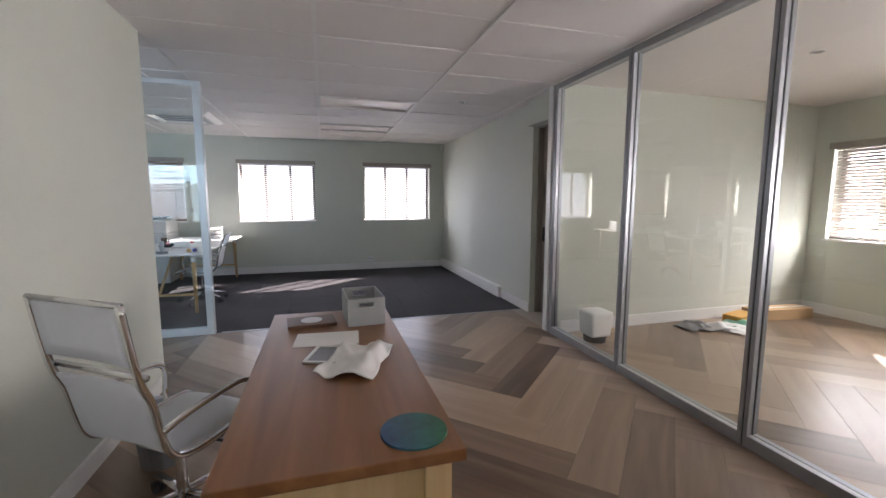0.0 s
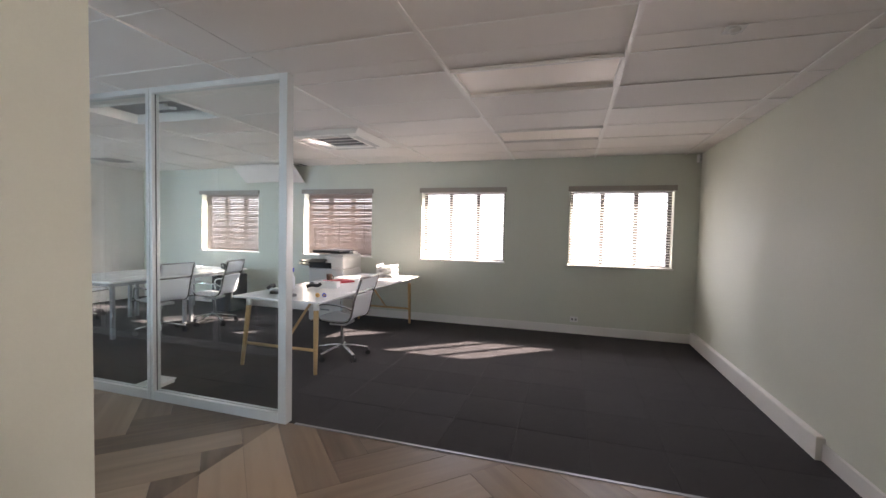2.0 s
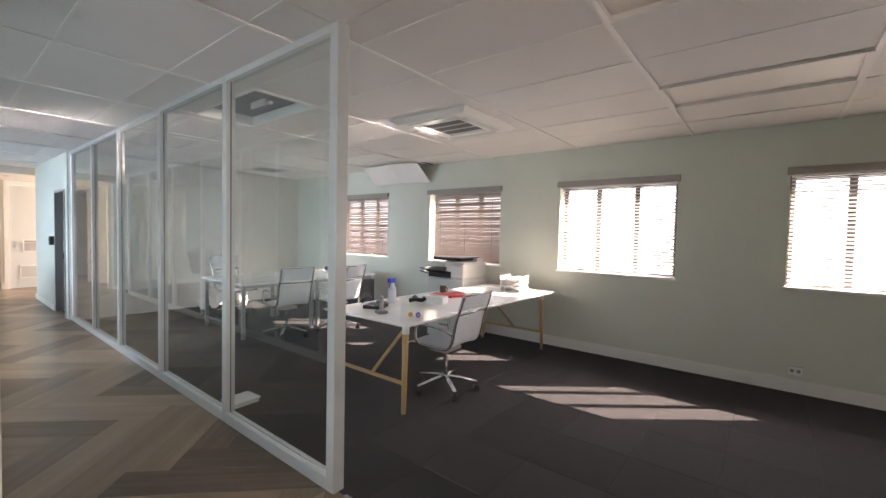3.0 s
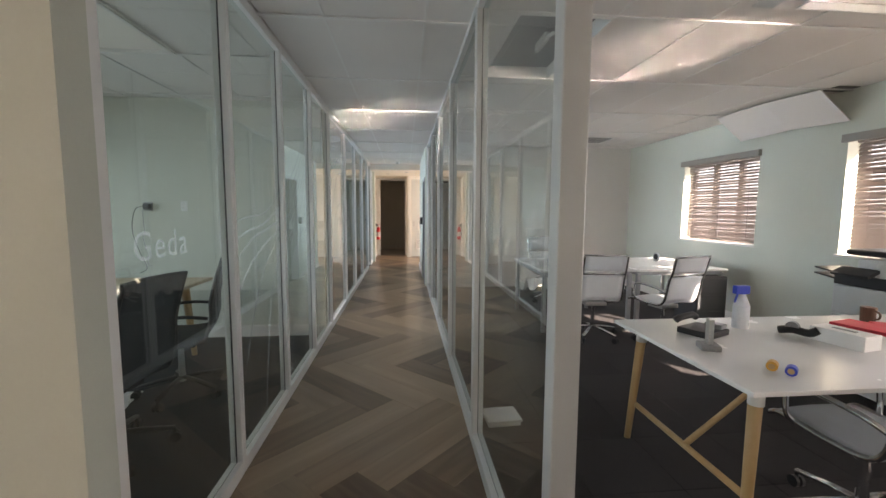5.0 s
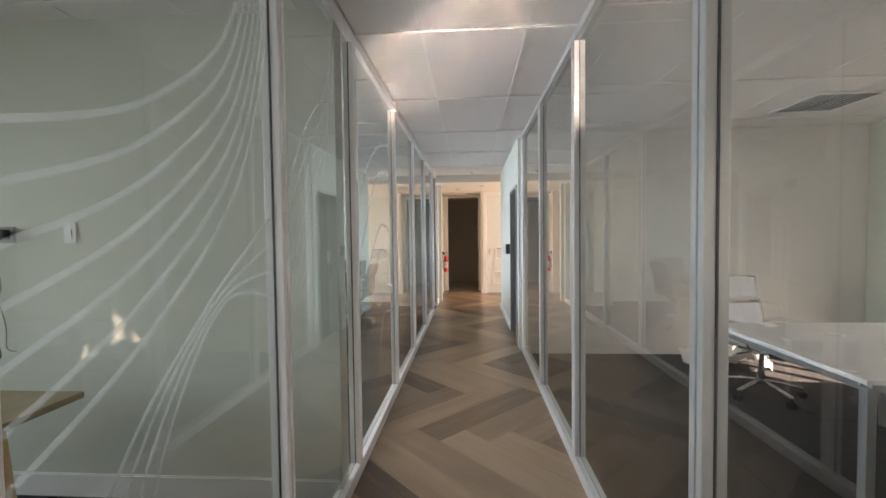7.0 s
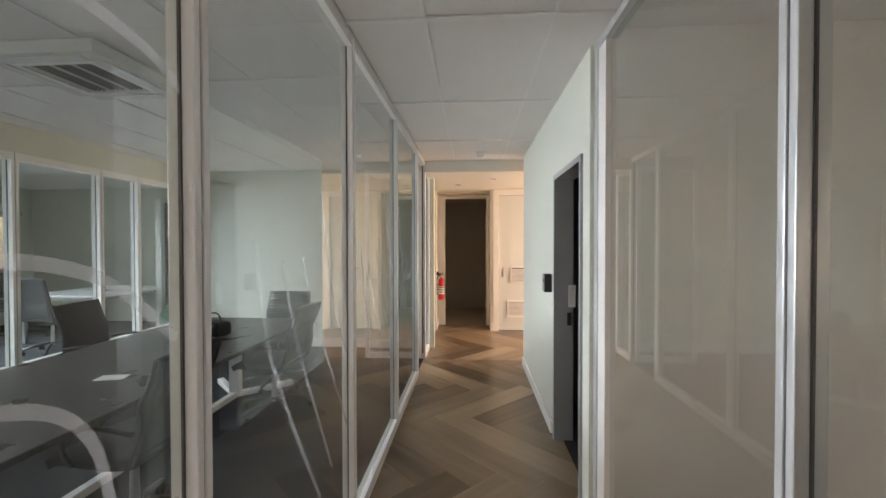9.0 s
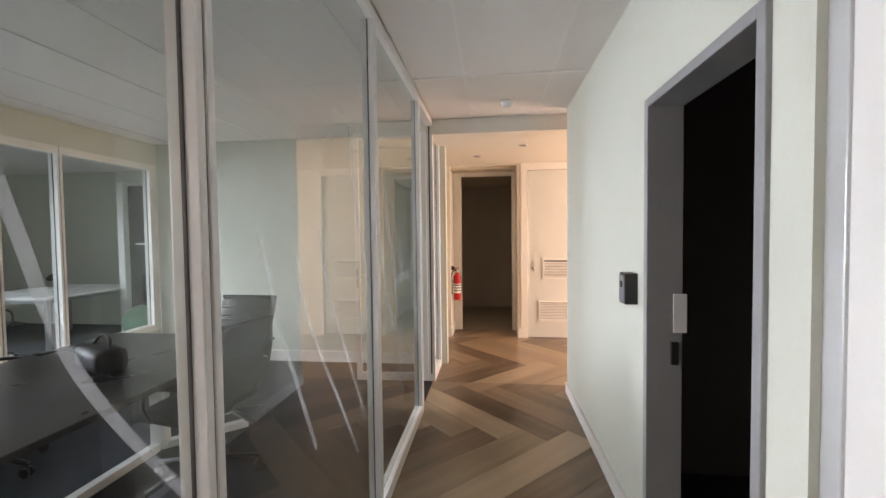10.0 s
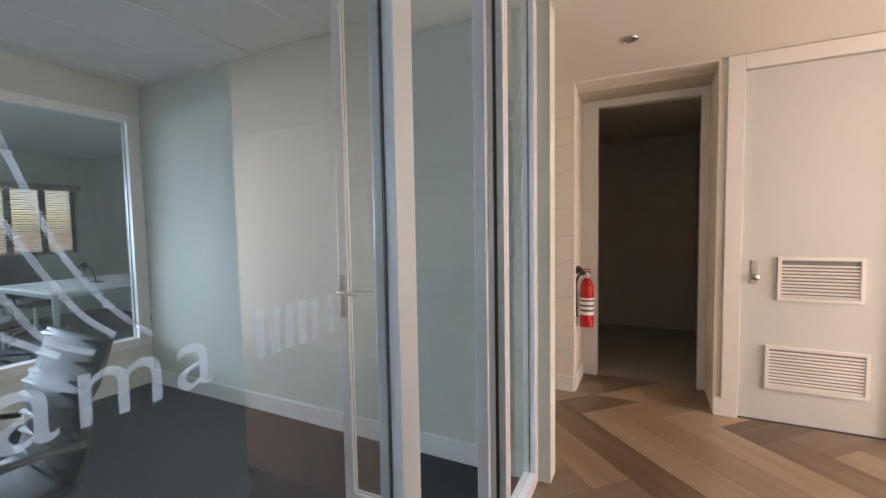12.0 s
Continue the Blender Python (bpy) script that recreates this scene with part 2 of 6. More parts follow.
def tube_bm(points, r, seg=10, bm=None, flat=1.0):
    """A bent tube through points; flat squeezes its section."""
    bm = bm or bmesh.new()
    pts = [Vector(p) for p in points]
    rings = []
    side = None
    for i, p in enumerate(pts):
        d = (pts[min(i + 1, len(pts) - 1)] - pts[max(i - 1, 0)]).normalized()
        if side is None:
            side = d.cross(Vector((0, 0, 1))) if abs(d.z) < 0.95 else d.cross(Vector((0, 1, 0)))
        side = (side - d * side.dot(d)).normalized()
        up = side.cross(d)
        rings.append([bm.verts.new(p + r * (math.cos(t) * side + flat * math.sin(t) * up)) for t in [2 * math.pi * k / seg for k in range(seg)]])
    for a, b in zip(rings, rings[1:]):
        for k in range(seg):
            bm.faces.new((a[k], a[(k + 1) % seg], b[(k + 1) % seg], b[k]))
    bm.faces.new(rings[0][::-1]), bm.faces.new(rings[-1])
    bmesh.ops.recalc_face_normals(bm, faces=bm.faces)
    return bm


def smooth_line(points, n=8):
    """A rounded line through points."""
    p = [Vector(q) for q in points]
    out = []
    for i in range(len(p) - 1):
        a, b, c, d = p[max(i - 1, 0)], p[i], p[i + 1], p[min(i + 2, len(p) - 1)]
        for k in range(n):
            t = k / n
            out.append(0.5 * ((2 * b) + (c - a) * t + (2 * a - 5 * b + 4 * c - d) * t * t + (3 * b - a - 3 * c + d) * t ** 3))
    return out + [p[-1]]


def part(name, bm, material, parent=None, label="", smooth=False):
    me = bpy.data.meshes.new(name)
    bm.to_mesh(me)
    bm.free()
    me.materials.append(material)
    if smooth:
        me.polygons.foreach_set("use_smooth", [True] * len(me.polygons))
    ob = new(name, me)
    if parent is not None:
        ob.parent = parent
    if label:
        ob["label"] = label
    return ob


def empty(name, m, label, category, group="", kind=""):
    ob = new(name)
    ob.matrix_world = m
    return tagged(ob, label, category, group, kind)


def structure(name, bm, material, label, category):
    return tagged(part(name, bm, material), label, category, kind="structure")


# ---- large structure ----
H = 2.615          # ceiling of offices and corridor
HL = 2.47          # lobby ceiling
HT = H + 0.29      # walls run up past the ceilings
YN, YS = 5.31, 3.99  # glass lines of the corridor
XE, XW = 2.785, -7.45  # north office
YW = 9.14          # window wall's inner face
WT = 0.22          # its thickness
WIN_X = [(-5.88, -4.52), (-3.52, -2.16), (-1.25, 0.126), (1.09, 2.475)]
WIN_Z = (1.03, 2.15)


def wall_with_holes(name, axis, at, thick, a0, a1, z0, z1, holes, material, label):
    """A wall along x or y, its inner face at `at`, with rectangular openings right through it."""
    bm = bmesh.new()

    def blk(p, q, u, v):
        if q - p < 1e-4 or v - u < 1e-4:
            return
        if axis == "x":
            box_bm(p, q, at, at + thick, u, v, bm=bm)
        else:
            box_bm(at, at + thick, p, q, u, v, bm=bm)
    cur = a0
    for h0, h1, hz0, hz1 in sorted(holes):
        blk(cur, h0, z0, z1)
        blk(h0, h1, z0, hz0)
        blk(h0, h1, hz1, z1)
        cur = h1
    blk(cur, a1, z0, z1)
    bmesh.ops.remove_doubles(bm, verts=bm.verts, dist=1e-5)
    return structure(name, bm, material, label, "wall")


def clip_poly(poly, x0, x1, y0, y1):
    for ax, lim, sgn in ((0, x0, 1), (0, x1, -1), (1, y0, 1), (1, y1, -1)):
        out = []
        for i, p in enumerate(poly):
            q = poly[(i + 1) % len(poly)]
            dp, dq = sgn * (p[ax] - lim), sgn * (q[ax] - lim)
            if dp >= 0:
                out.append(p)
            if (dp >= 0) != (dq >= 0):
                t = dp / (dp - dq)
                out.append((p[0] + t * (q[0] - p[0]), p[1] + t * (q[1] - p[1])))
        poly = out
        if not poly:
            break
    return poly


BACK = -2.2
ground = structure("ground", box_bm(-1500, 1500, -1500, 1500, -3.3, -3.2), M_EARTH, "dry sandy ground far below the windows", "ground")
slab = structure("floor_slab", box_bm(-15.3, 6.6, -4.3, 9.36, -0.25, -0.012), M_GROUT, "dark screed under the floor finishes", "floor")
carpet_n = structure("carpet_north", box_bm(XW, XE, YN, YW, -0.02, -0.005), M_CARPET, "charcoal loop-pile carpet of the open office", "carpet")
carpet_a = structure("carpet_meeting", box_bm(-4.72, -0.95, 0.3, YS - 0.03, -0.012, 0.002), M_CARPET_BLUE, "dark slate carpet of the meeting room", "carpet")
carpet_b = structure("carpet_boardroom", box_bm(-11.28, -4.6, 0.5, YS - 0.03, -0.012, 0.002), M_CARPET_BLUE, "dark slate carpet of the boardroom", "carpet")
carpet_c = structure("carpet_far_office", box_bm(-13.0, -6.0, -4.2, 0.5, -0.012, 0.002), M_CARPET_BLUE, "dark slate carpet of the office behind", "carpet")
store_floor = structure("floor_store", box_bm(-15.2, -13.05, 3.2, 5.05, -0.012, 0.0), M_TILE, "pale tiled floor of the unlit back room", "floor")

# walls
wall_with_holes("wall_north", "x", YW, WT, XW - 0.1, XE + 0.1, 0, HT, [(a, b, *WIN_Z) for a, b in WIN_X], M_WALL, "pale grey-green plaster wall with four windows")
wall_with_holes("wall_east", "y", XE, 0.12, 5.165, YW, 0, HT, [], M_WALL, "pale grey-green plaster wall of the open office")
wall_with_holes("wall_west_office", "y", XW - 0.12, 0.12, YN - 0.03, YW, 0, HT, [], M_WALL_WHITE, "off-white plaster end wall of the open office")
wall_with_holes("wall_entry_left", "y", -1.07, 0.12, BACK, 4.01, 0, HT, [], M_WALL, "pale green-grey wall ending at the corridor")
wall_with_holes("wall_entry_back", "x", BACK - 0.12, 0.12, -1.07, 6.45, 0, HT, [], M_WALL, "plain pale wall behind the entry")
wall_with_holes("wall_side_room_north", "x", 4.32, 0.12, 2.66, 6.4, 0, HT, [], M_WALL, "pale plaster wall of the side room")
wall_with_holes("wall_side_room_east", "y", 6.35, WT, BACK, 4.44, 0, HT, [(2.75, 4.12, 0.96, 2.1), (-0.6, 0.8, 0.96, 2.1)], M_WALL, "pale plaster wall with a blinded window")
wall_with_holes("wall_door_recess", "y", 2.70, 0.10, 4.44, 5.165, 2.33, HT, [], M_WALL, "plaster over the recessed store door")
structure("wall_recess_closer", box_bm(3.02, 3.1, 4.44, 5.165, 0, H), M_WALL, "plain wall closing the door recess", "wall")
wall_with_holes("wall_divider", "y", -4.72, 0.12, 0.3, 3.95, 0, HT, [], M_WALL, "pale plaster wall between the meeting rooms")
wall_with_holes("wall_meeting_south", "x", 0.18, 0.12, -4.72, -1.07, 0, HT, [(-4.3, -1.5, 0.9, 2.2)], M_WALL, "plain wall with a daylight window")
wall_with_holes("wall_boardroom_west", "y", -11.40, 0.12, 0.5, 4.05, 0, HT, [], M_WALL, "pale plaster end wall of the boardroom")
# The opening in this wall is invented, for the boardroom fill lamp.
wall_with_holes("wall_boardroom_south_end", "x", 0.38, 0.12, -6.2, -4.6, 0, HT, [(-5.95, -4.85, 0.9, 2.2)], M_WALL, "plain wall beside the glazed screen")
wall_with_holes("wall_far_office_west", "y", -13.12, 0.12, -4.2, 0.5, 0, HT, [], M_WALL, "pale wall of the office behind")
wall_with_holes("wall_far_office_east", "y", -6.2, 0.12, -4.2, 0.38, 0, HT, [], M_WALL, "pale wall of the office behind")
wall_with_holes("wall_far_office_south", "x", -4.42, WT, -13.1, -6.1, 0, HT, [(-12.75, -11.5, 1.0, 2.1), (-10.6, -9.2, 1.0, 2.1), (-8.6, -7.2, 1.0, 2.1)], M_WALL, "pale wall with three windows")
wall_with_holes("wall_far_office_north", "x", 0.38, 0.12, -13.1, -11.40, 0, HT, [], M_WALL, "plain wall of the office behind")
wall_with_holes("wall_corridor_north", "x", 5.25, 0.12, -10.55, -7.62, 0, HT, [(-8.58, -7.76, 0, 2.06)], M_WALL, "pale plaster corridor wall with a dark doorway")
wall_with_holes("wall_lobby_turn", "y", -10.55, 0.12, 5.37, 8.4, 0, HT, [], M_WALL_WARM, "pale wall where the lobby turns")
wall_with_holes("wall_lobby_end", "y", -12.72, 0.15, 3.2, 8.4, 0, HT, [(3.97, 4.92, 0, 2.455), (5.06, 5.865, 0, 2.375)], M_WALL_WARM, "cream lobby wall with an opening and a tall door")
wall_with_holes("wall_lobby_south", "x", 3.08, 0.12, -12.72, -11.40, 0, HT, [], M_WALL_WARM, "cream wall at the lobby's side")
wall_with_holes("wall_lobby_north", "x", 8.4, 0.12, -12.72, -10.43, 0, HT, [(-12.4, -10.75, 0.1, 2.3)], M_WALL_WARM, "cream wall with a glazed opening to daylight")
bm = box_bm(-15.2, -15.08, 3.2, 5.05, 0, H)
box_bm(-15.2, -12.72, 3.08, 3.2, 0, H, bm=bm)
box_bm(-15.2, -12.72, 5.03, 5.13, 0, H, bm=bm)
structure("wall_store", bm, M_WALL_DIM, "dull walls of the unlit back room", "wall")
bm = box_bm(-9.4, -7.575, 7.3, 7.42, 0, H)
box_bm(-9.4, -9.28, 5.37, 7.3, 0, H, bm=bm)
structure("wall_dark_room", bm, M_WALL_SHADE, "unlit room's walls, its darkness put into their colour", "wall")
structure("floor_dark_room", box_bm(-9.3, -7.57, 5.25, 7.3, -0.012, 0.0), M_CARPET, "dark carpet of the unlit room", "floor")

# ceilings
TEE_X = [0.25 + 1.17 * k for k in range(-7, 3)]
TEE_Y = [5.545 + 0.6 * k for k in range(-13, 7)]


def tile_ceiling(name, x0, x1, y0, y1, label, skip=(), tees_x=TEE_X, tees_y=TEE_Y):
    """Lay-in boards 6 mm above slim tees; one mesh."""
    bm = bmesh.new()
    xs = [x0] + [x for x in tees_x if x0 + 0.05 < x < x1 - 0.05] + [x1]
    ys = [y0] + [y for y in tees_y if y0 + 0.05 < y < y1 - 0.05] + [y1]
    for i in range(len(xs) - 1):
        for j in range(len(ys) - 1):
            if any(abs((xs[i] + xs[i + 1]) / 2 - sx) < 0.4 and abs((ys[j] + ys[j + 1]) / 2 - sy) < 0.28 for sx, sy in skip):
                continue
            jitter = 0.0015 * ((i * 7 + j * 13) % 5 - 2)
            box_bm(xs[i] + 0.004, xs[i + 1] - 0.004, ys[j] + 0.004, ys[j + 1] - 0.004, H + 0.003 + jitter, H + 0.02, bm=bm)
    box_bm(x0, x1, y0, y1, H + 0.12, H + 0.14, bm=bm)
    c = structure(name, bm, M_CEIL, label, "ceiling")
    bm = bmesh.new()
    for x in xs[1:-1]:
        box_bm(x - 0.015, x + 0.015, y0, y1, H - 0.008, H + 0.002, bm=bm)
    for y in ys[1:-1]:
        box_bm(x0, x1, y - 0.008, y + 0.008, H - 0.0025, H + 0.0022, bm=bm)
    part("tee_grid", bm, M_TEE, c, "slim white ceiling tees")
    return c


TROFFERS = [(0.835, 5.845), (0.835, 7.645)]
OPEN_LIGHT = (-2.93, 5.845)
HOLE = (-4.0, 8.92)
tile_ceiling("ceiling_office", XW, XE, YN, YW, "white lay-in board ceiling of the open office", TROFFERS + [OPEN_LIGHT],
             tees_x=[-7.07, -5.89, -4.71, -3.53, -2.33, -1.04, 0.25, 1.42, 2.59])
tile_ceiling("ceiling_entry", -0.95, 2.7, BACK, YN, "white lay-in board ceiling over the entry")
tile_ceiling("ceiling_corridor", -10.73, -0.95, YS, YN, "white lay-in board ceiling over the corridor",
             tees_x=[-4.9 + 1.19 * k for k in range(-5, 4)], tees_y=[4.375, 4.995])
tile_ceiling("ceiling_meeting", -4.72, -0.95, 0.3, YS, "white lay-in board ceiling of the meeting room", [(-2.675, 2.845)])
tile_ceiling("ceiling_boardroom", -11.28, -4.72, 0.5, YS, "white lay-in board ceiling of the boardroom", [(-6.185, 2.845)])
structure("ceiling_far_office", box_bm(-13.1, -6.1, -4.3, 0.5, H, H + 0.03), M_CEIL, "white ceiling of the office behind", "ceiling")
structure("ceiling_side_room", box_bm(2.7, 6.4, BACK, 4.4, H, H + 0.03), M_CEIL, "smooth white ceiling of the side room", "ceiling")
structure("ceiling_recess", box_bm(2.7, 3.1, 4.4, 5.3, H + 0.001, H + 0.03), M_CEIL, "ceiling over the door recess", "ceiling")
structure("ceiling_lobby", box_bm(-12.6, -10.73, 3.2, 8.4, HL, H + 0.14), M_WALL_WARM, "smooth cream plasterboard lobby ceiling", "ceiling")
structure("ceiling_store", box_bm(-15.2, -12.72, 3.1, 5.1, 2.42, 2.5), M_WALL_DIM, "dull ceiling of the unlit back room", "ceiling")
structure("ceiling_dark_room", box_bm(-9.4, -7.57, 5.37, 7.4, H, H + 0.1), M_WALL_SHADE, "unlit room's ceiling, its darkness put into the colour", "ceiling")
# Out of view; added to block sun patches through the lobby's north opening.
structure("lobby_sun_block", box_bm(-14.0, -7.7, 9.52, 11.4, H + 0.3, H + 0.5), M_WALL_DIM, "unseen slab added to keep the sun out of the lobby", "roof")
structure("roof", box_bm(-15.3, 6.7, -4.5, 9.5, H + 0.3, H + 0.5), M_WALL_DIM, "concrete roof slab above the ceilings", "roof")

# skirtings
def skirting(x0, x1, y0, y1, h=0.13):
    bm = box_bm(x0, x1, y0, y1, 0.002, h)
    top = [e for e in bm.edges if all(v.co.z > h - 1e-4 for v in e.verts)]
    bmesh.ops.bevel(bm, geom=top, offset=0.006, segments=2, affect="EDGES")
    return structure("baseboard", bm, M_WHITE, "painted white timber skirting board", "baseboard")


skirting(XW, XE, YW - 0.018, YW, 0.13)
skirting(XE - 0.055, XE, 6.03, YW - 0.018, 0.16)
skirting(XE - 0.018, XE, 5.165, 6.03, 0.12)
skirting(XW, XW + 0.018, YN + 0.05, YW - 0.018)
skirting(-0.95, -0.932, BACK, 4.01, 0.11)
skirting(2.72, 6.35, 4.302, 4.32, 0.13)
skirting(6.332, 6.35, BACK, 4.30, 0.13)
skirting(-4.6, -4.582, 0.3, 3.93)
skirting(-11.28, -11.262, 0.52, 3.9)
skirting(-10.55, -8.66, 5.232, 5.25, 0.1)
skirting(-12.57, -12.552, 3.2, 3.968, 0.13)
skirting(-13.0, -12.57, 3.97, 3.985, 0.13)
skirting(-12.57, -12.546, 4.922, 5.055, 0.13)
skirting(-12.57, -11.4, 3.2, 3.218, 0.13)

# ---- glazed partitions ----
def glazed_line(name, axis, at, posts, label, z_top=H, foot=0.075, head=0.06, depth=0.085, width=0.05, doorways=(), frame_mat=None, sill=0.0):
    """A run of floor-to-ceiling glass: foot and head rails, posts and one pane a bay. posts: [(place, half width)]."""
    fm = frame_mat or M_ALU_WHITE
    thing = empty(name, Matrix.Identity(4), label, "glass partition", kind="structure")

    def bx(a0, a1, t0, t1, z0, z1, bevel=0.004):
        return box_bm(a0, a1, at + t0, at + t1, z0, z1, bevel) if axis == "x" else box_bm(at + t0, at + t1, a0, a1, z0, z1, bevel)
    ps = sorted(posts)
    for p, hw in ps:
        if hw < 0.035:
            po = part("post", bx(p - hw, p - 0.004, -depth / 2, depth / 2, sill, z_top), fm, thing)
            part("post_half", bx(p + 0.004, p + hw, -depth / 2, depth / 2, sill, z_top), fm, po)
            part("gasket", bx(p - 0.004, p + 0.004, -depth / 2 + 0.006, depth / 2 - 0.006, sill, z_top, 0), M_GASKET, po)
        else:
            po = part("post", bx(p - hw, p + hw, -depth / 2, depth / 2, sill, z_top), fm, thing)
        for s in ([-1] if (p, hw) == ps[-1] else [1] if (p, hw) == ps[0] else [-1, 1]):
            part("gasket", bx(p + s * (hw + 0.002) - 0.002, p + s * (hw + 0.002) + 0.002, -0.0065, 0.0065, sill + foot, z_top - head, 0), M_GASKET, po)
    for (p, hp), (q, hq) in zip(ps, ps[1:]):
        if (p, q) in doorways:
            part("head_rail", bx(p + hp, q - hq, -depth / 2, depth / 2, z_top - head, z_top), fm, thing)
            continue
        part("head_rail", bx(p + hp, q - hq, -depth / 2, depth / 2, z_top - head, z_top), fm, thing)
        part("foot_rail", bx(p + hp, q - hq, -depth / 2, depth / 2, sill, sill + foot), fm, thing)
        pane = part("pane", bx(p + hp + 0.001, q - hq - 0.001, -0.005, 0.005, sill + foot, z_top - head, 0), M_GLASS, thing, "clear glass pane")
        pane.visible_shadow = False
    return thing


N_POSTS = [(-0.922, 0.035), (-2.25, 0.034), (-3.645, 0.034), (-5.02, 0.034), (-6.222, 0.028), (-7.60, 0.035)]
S_POSTS = [(-1.085, 0.065), (-2.06, 0.027), (-2.97, 0.027), (-3.92, 0.027), (-4.88, 0.027), (-6.20, 0.027), (-7.43, 0.027), (-8.70, 0.027), (-9.99, 0.042), (-10.76, 0.03), (-11.25, 0.03)]
glazed_line("glass_partition_north", "x", YN, N_POSTS, "floor-to-ceiling glass screen in pale aluminium frames", depth=0.075, head=0.045, frame_mat=M_ALU_GREY)
glazed_line("glass_partition_south", "x", YS - 0.04, S_POSTS, "floor-to-ceiling glass screen of the meeting rooms", depth=0.072, doorways=[(-10.76, -9.99)])
glazed_line("glass_partition_entry", "y", 2.60 + 0.04, [(-1.2, 0.03), (0.0, 0.03), (1.08, 0.03), (2.17, 0.03), (3.27, 0.03), (4.345, 0.035)], "glass screen of the side room in grey aluminium frames", depth=0.085, frame_mat=M_ALU)
glazed_line("glass_screen_boardroom", "x", 0.44, [(-6.25, 0.05), (-7.6, 0.03), (-8.75, 0.03), (-9.62, 0.025), (-10.14, 0.025), (-11.23, 0.05)], "white-framed interior window between two offices", z_top=2.36, foot=0.07, head=0.07, sill=0.36, frame_mat=M_WHITE, depth=0.1)
structure("wall_screen_upstand", box_bm(-11.28, -6.2, 0.39, 0.49, 0, 0.36), M_WALL, "low wall under the interior window", "wall")
structure("wall_screen_head", box_bm(-11.28, -6.2, 0.39, 0.49, 2.36, H), M_WALL, "wall over the interior window", "wall")


# ---- windows and blinds ----
def window(name, x0, x1, z0, z1, m, tilt, slat_mat, depth, drop=0.0, mull=2, gap=0.0, pelmet=True, half=0.017, mull_half=0.04, foot=0.05):
    """A casement window with a venetian blind; local x along the wall, y outwards, origin on the wall's inner face."""
    w = empty(name, m, "dark-framed three-light window with a venetian blind", "window", kind="structure")
    yo = depth - 0.06
    fr = 0.05
    part("frame_head", box_bm(x0, x1, yo, yo + 0.05, z1 - fr, z1, 0.003), M_WINFRAME, w)
    part("frame_foot", box_bm(x0, x1, yo, yo + 0.05, z0, z0 + foot, 0.003), M_WINFRAME, w)
    for a in (x0, x1 - fr):
        part("frame_side", box_bm(a, a + fr, yo, yo + 0.05, z0 + foot, z1 - fr, 0.003), M_WINFRAME, w)
    cuts = [x0 + fr] + [x0 + (x1 - x0) * (k + 1) / (mull + 1) for k in range(mull)] + [x1 - fr]
    for c in cuts[1:-1]:
        part("mullion", box_bm(c - mull_half, c + mull_half, yo, yo + 0.05, z0 + foot, z1 - fr, 0.003), M_WINFRAME, w)
    for a, b in zip(cuts, cuts[1:]):
        p = part("pane", box_bm(a, b, yo + 0.02, yo + 0.026, z0 + foot, z1 - fr), M_PANE, w)
        p.visible_shadow = False
    part("window_sill", box_bm(x0 - 0.02, x1 + 0.02, -0.03, yo, z0 - 0.025, z0, 0.004), M_WHITE, w, "painted white sill")
    if pelmet:
        part("pelmet", box_bm(x0 - 0.025, x1 + 0.025, -0.05, -0.002, z1 - 0.035, z1 + 0.04, 0.004), M_PELMET, w, "taupe blind pelmet")
    blind = part("blind_headrail", box_bm(x0 + 0.012 + gap, x1 - 0.012, 0.012, 0.062, z1 - 0.05, z1 - 0.004, 0.004), slat_mat, w, "slatted venetian blind")
    slat = box_bm(x0 + 0.015 + gap, x1 - 0.015, -half, half, -0.0007, 0.0007)
    bmesh.ops.transform(slat, matrix=Matrix.Rotation(radians(tilt), 4, "X"), verts=slat.verts)
    me = bpy.data.meshes.new("slat")
    slat.to_mesh(me)
    slat.free()
    me.materials.append(slat_mat)
    z = z1 - 0.075
    k = 0
    while z > z0 + 0.035 + drop:
        s = new("slat", me)
        s.parent = blind
        s.location = (0.0, 0.037, z + 0.0012 * ((k * 5) % 3 - 1))
        z -= 0.038
        k += 1
    part("bottom_rail", box_bm(x0 + 0.015 + gap, x1 - 0.015, 0.022, 0.052, z0 + 0.008 + drop, z0 + 0.024 + drop, 0.003), slat_mat, blind)
    for f in (0.12, 0.5, 0.88):
        cx = x0 + gap + (x1 - x0 - gap) * f
        part("ladder_tape", box_bm(cx - 0.002, cx + 0.002, 0.0205, 0.0215, z0 + 0.02 + drop, z1 - 0.05), slat_mat, blind)
    return w


for i, (a, b) in enumerate(WIN_X):
    shut = i < 2
    window("window_%d" % (i + 1), a, b, *WIN_Z, Matrix.Translation((0, YW, 0)), (51, 55, 32, 32)[i], M_SLAT_PINK if shut else M_SLAT, WT, gap=0.06 if shut else 0.0,
           half=0.0225 if shut else 0.0155, mull_half=0.04 if shut else 0.03, foot=0.05 if shut else 0.025)
window("window_5", 2.75, 4.12, 0.96, 2.1, Matrix.Translation((6.35, 0, 0)) @ Matrix.Rotation(radians(-90), 4, "Z") @ Matrix.Translation((-6.87, 0, 0)), 58, M_SLAT_TAUPE, WT, half=0.0200)
# Added out of view; its slats send the fill up to the ceiling.
window("window_6", -0.6, 0.8, 0.96, 2.1, Matrix.Translation((6.35, 0, 0)) @ Matrix.Rotation(radians(-90), 4, "Z") @ Matrix.Translation((-0.2, 0, 0)), -35, M_SLAT, WT)
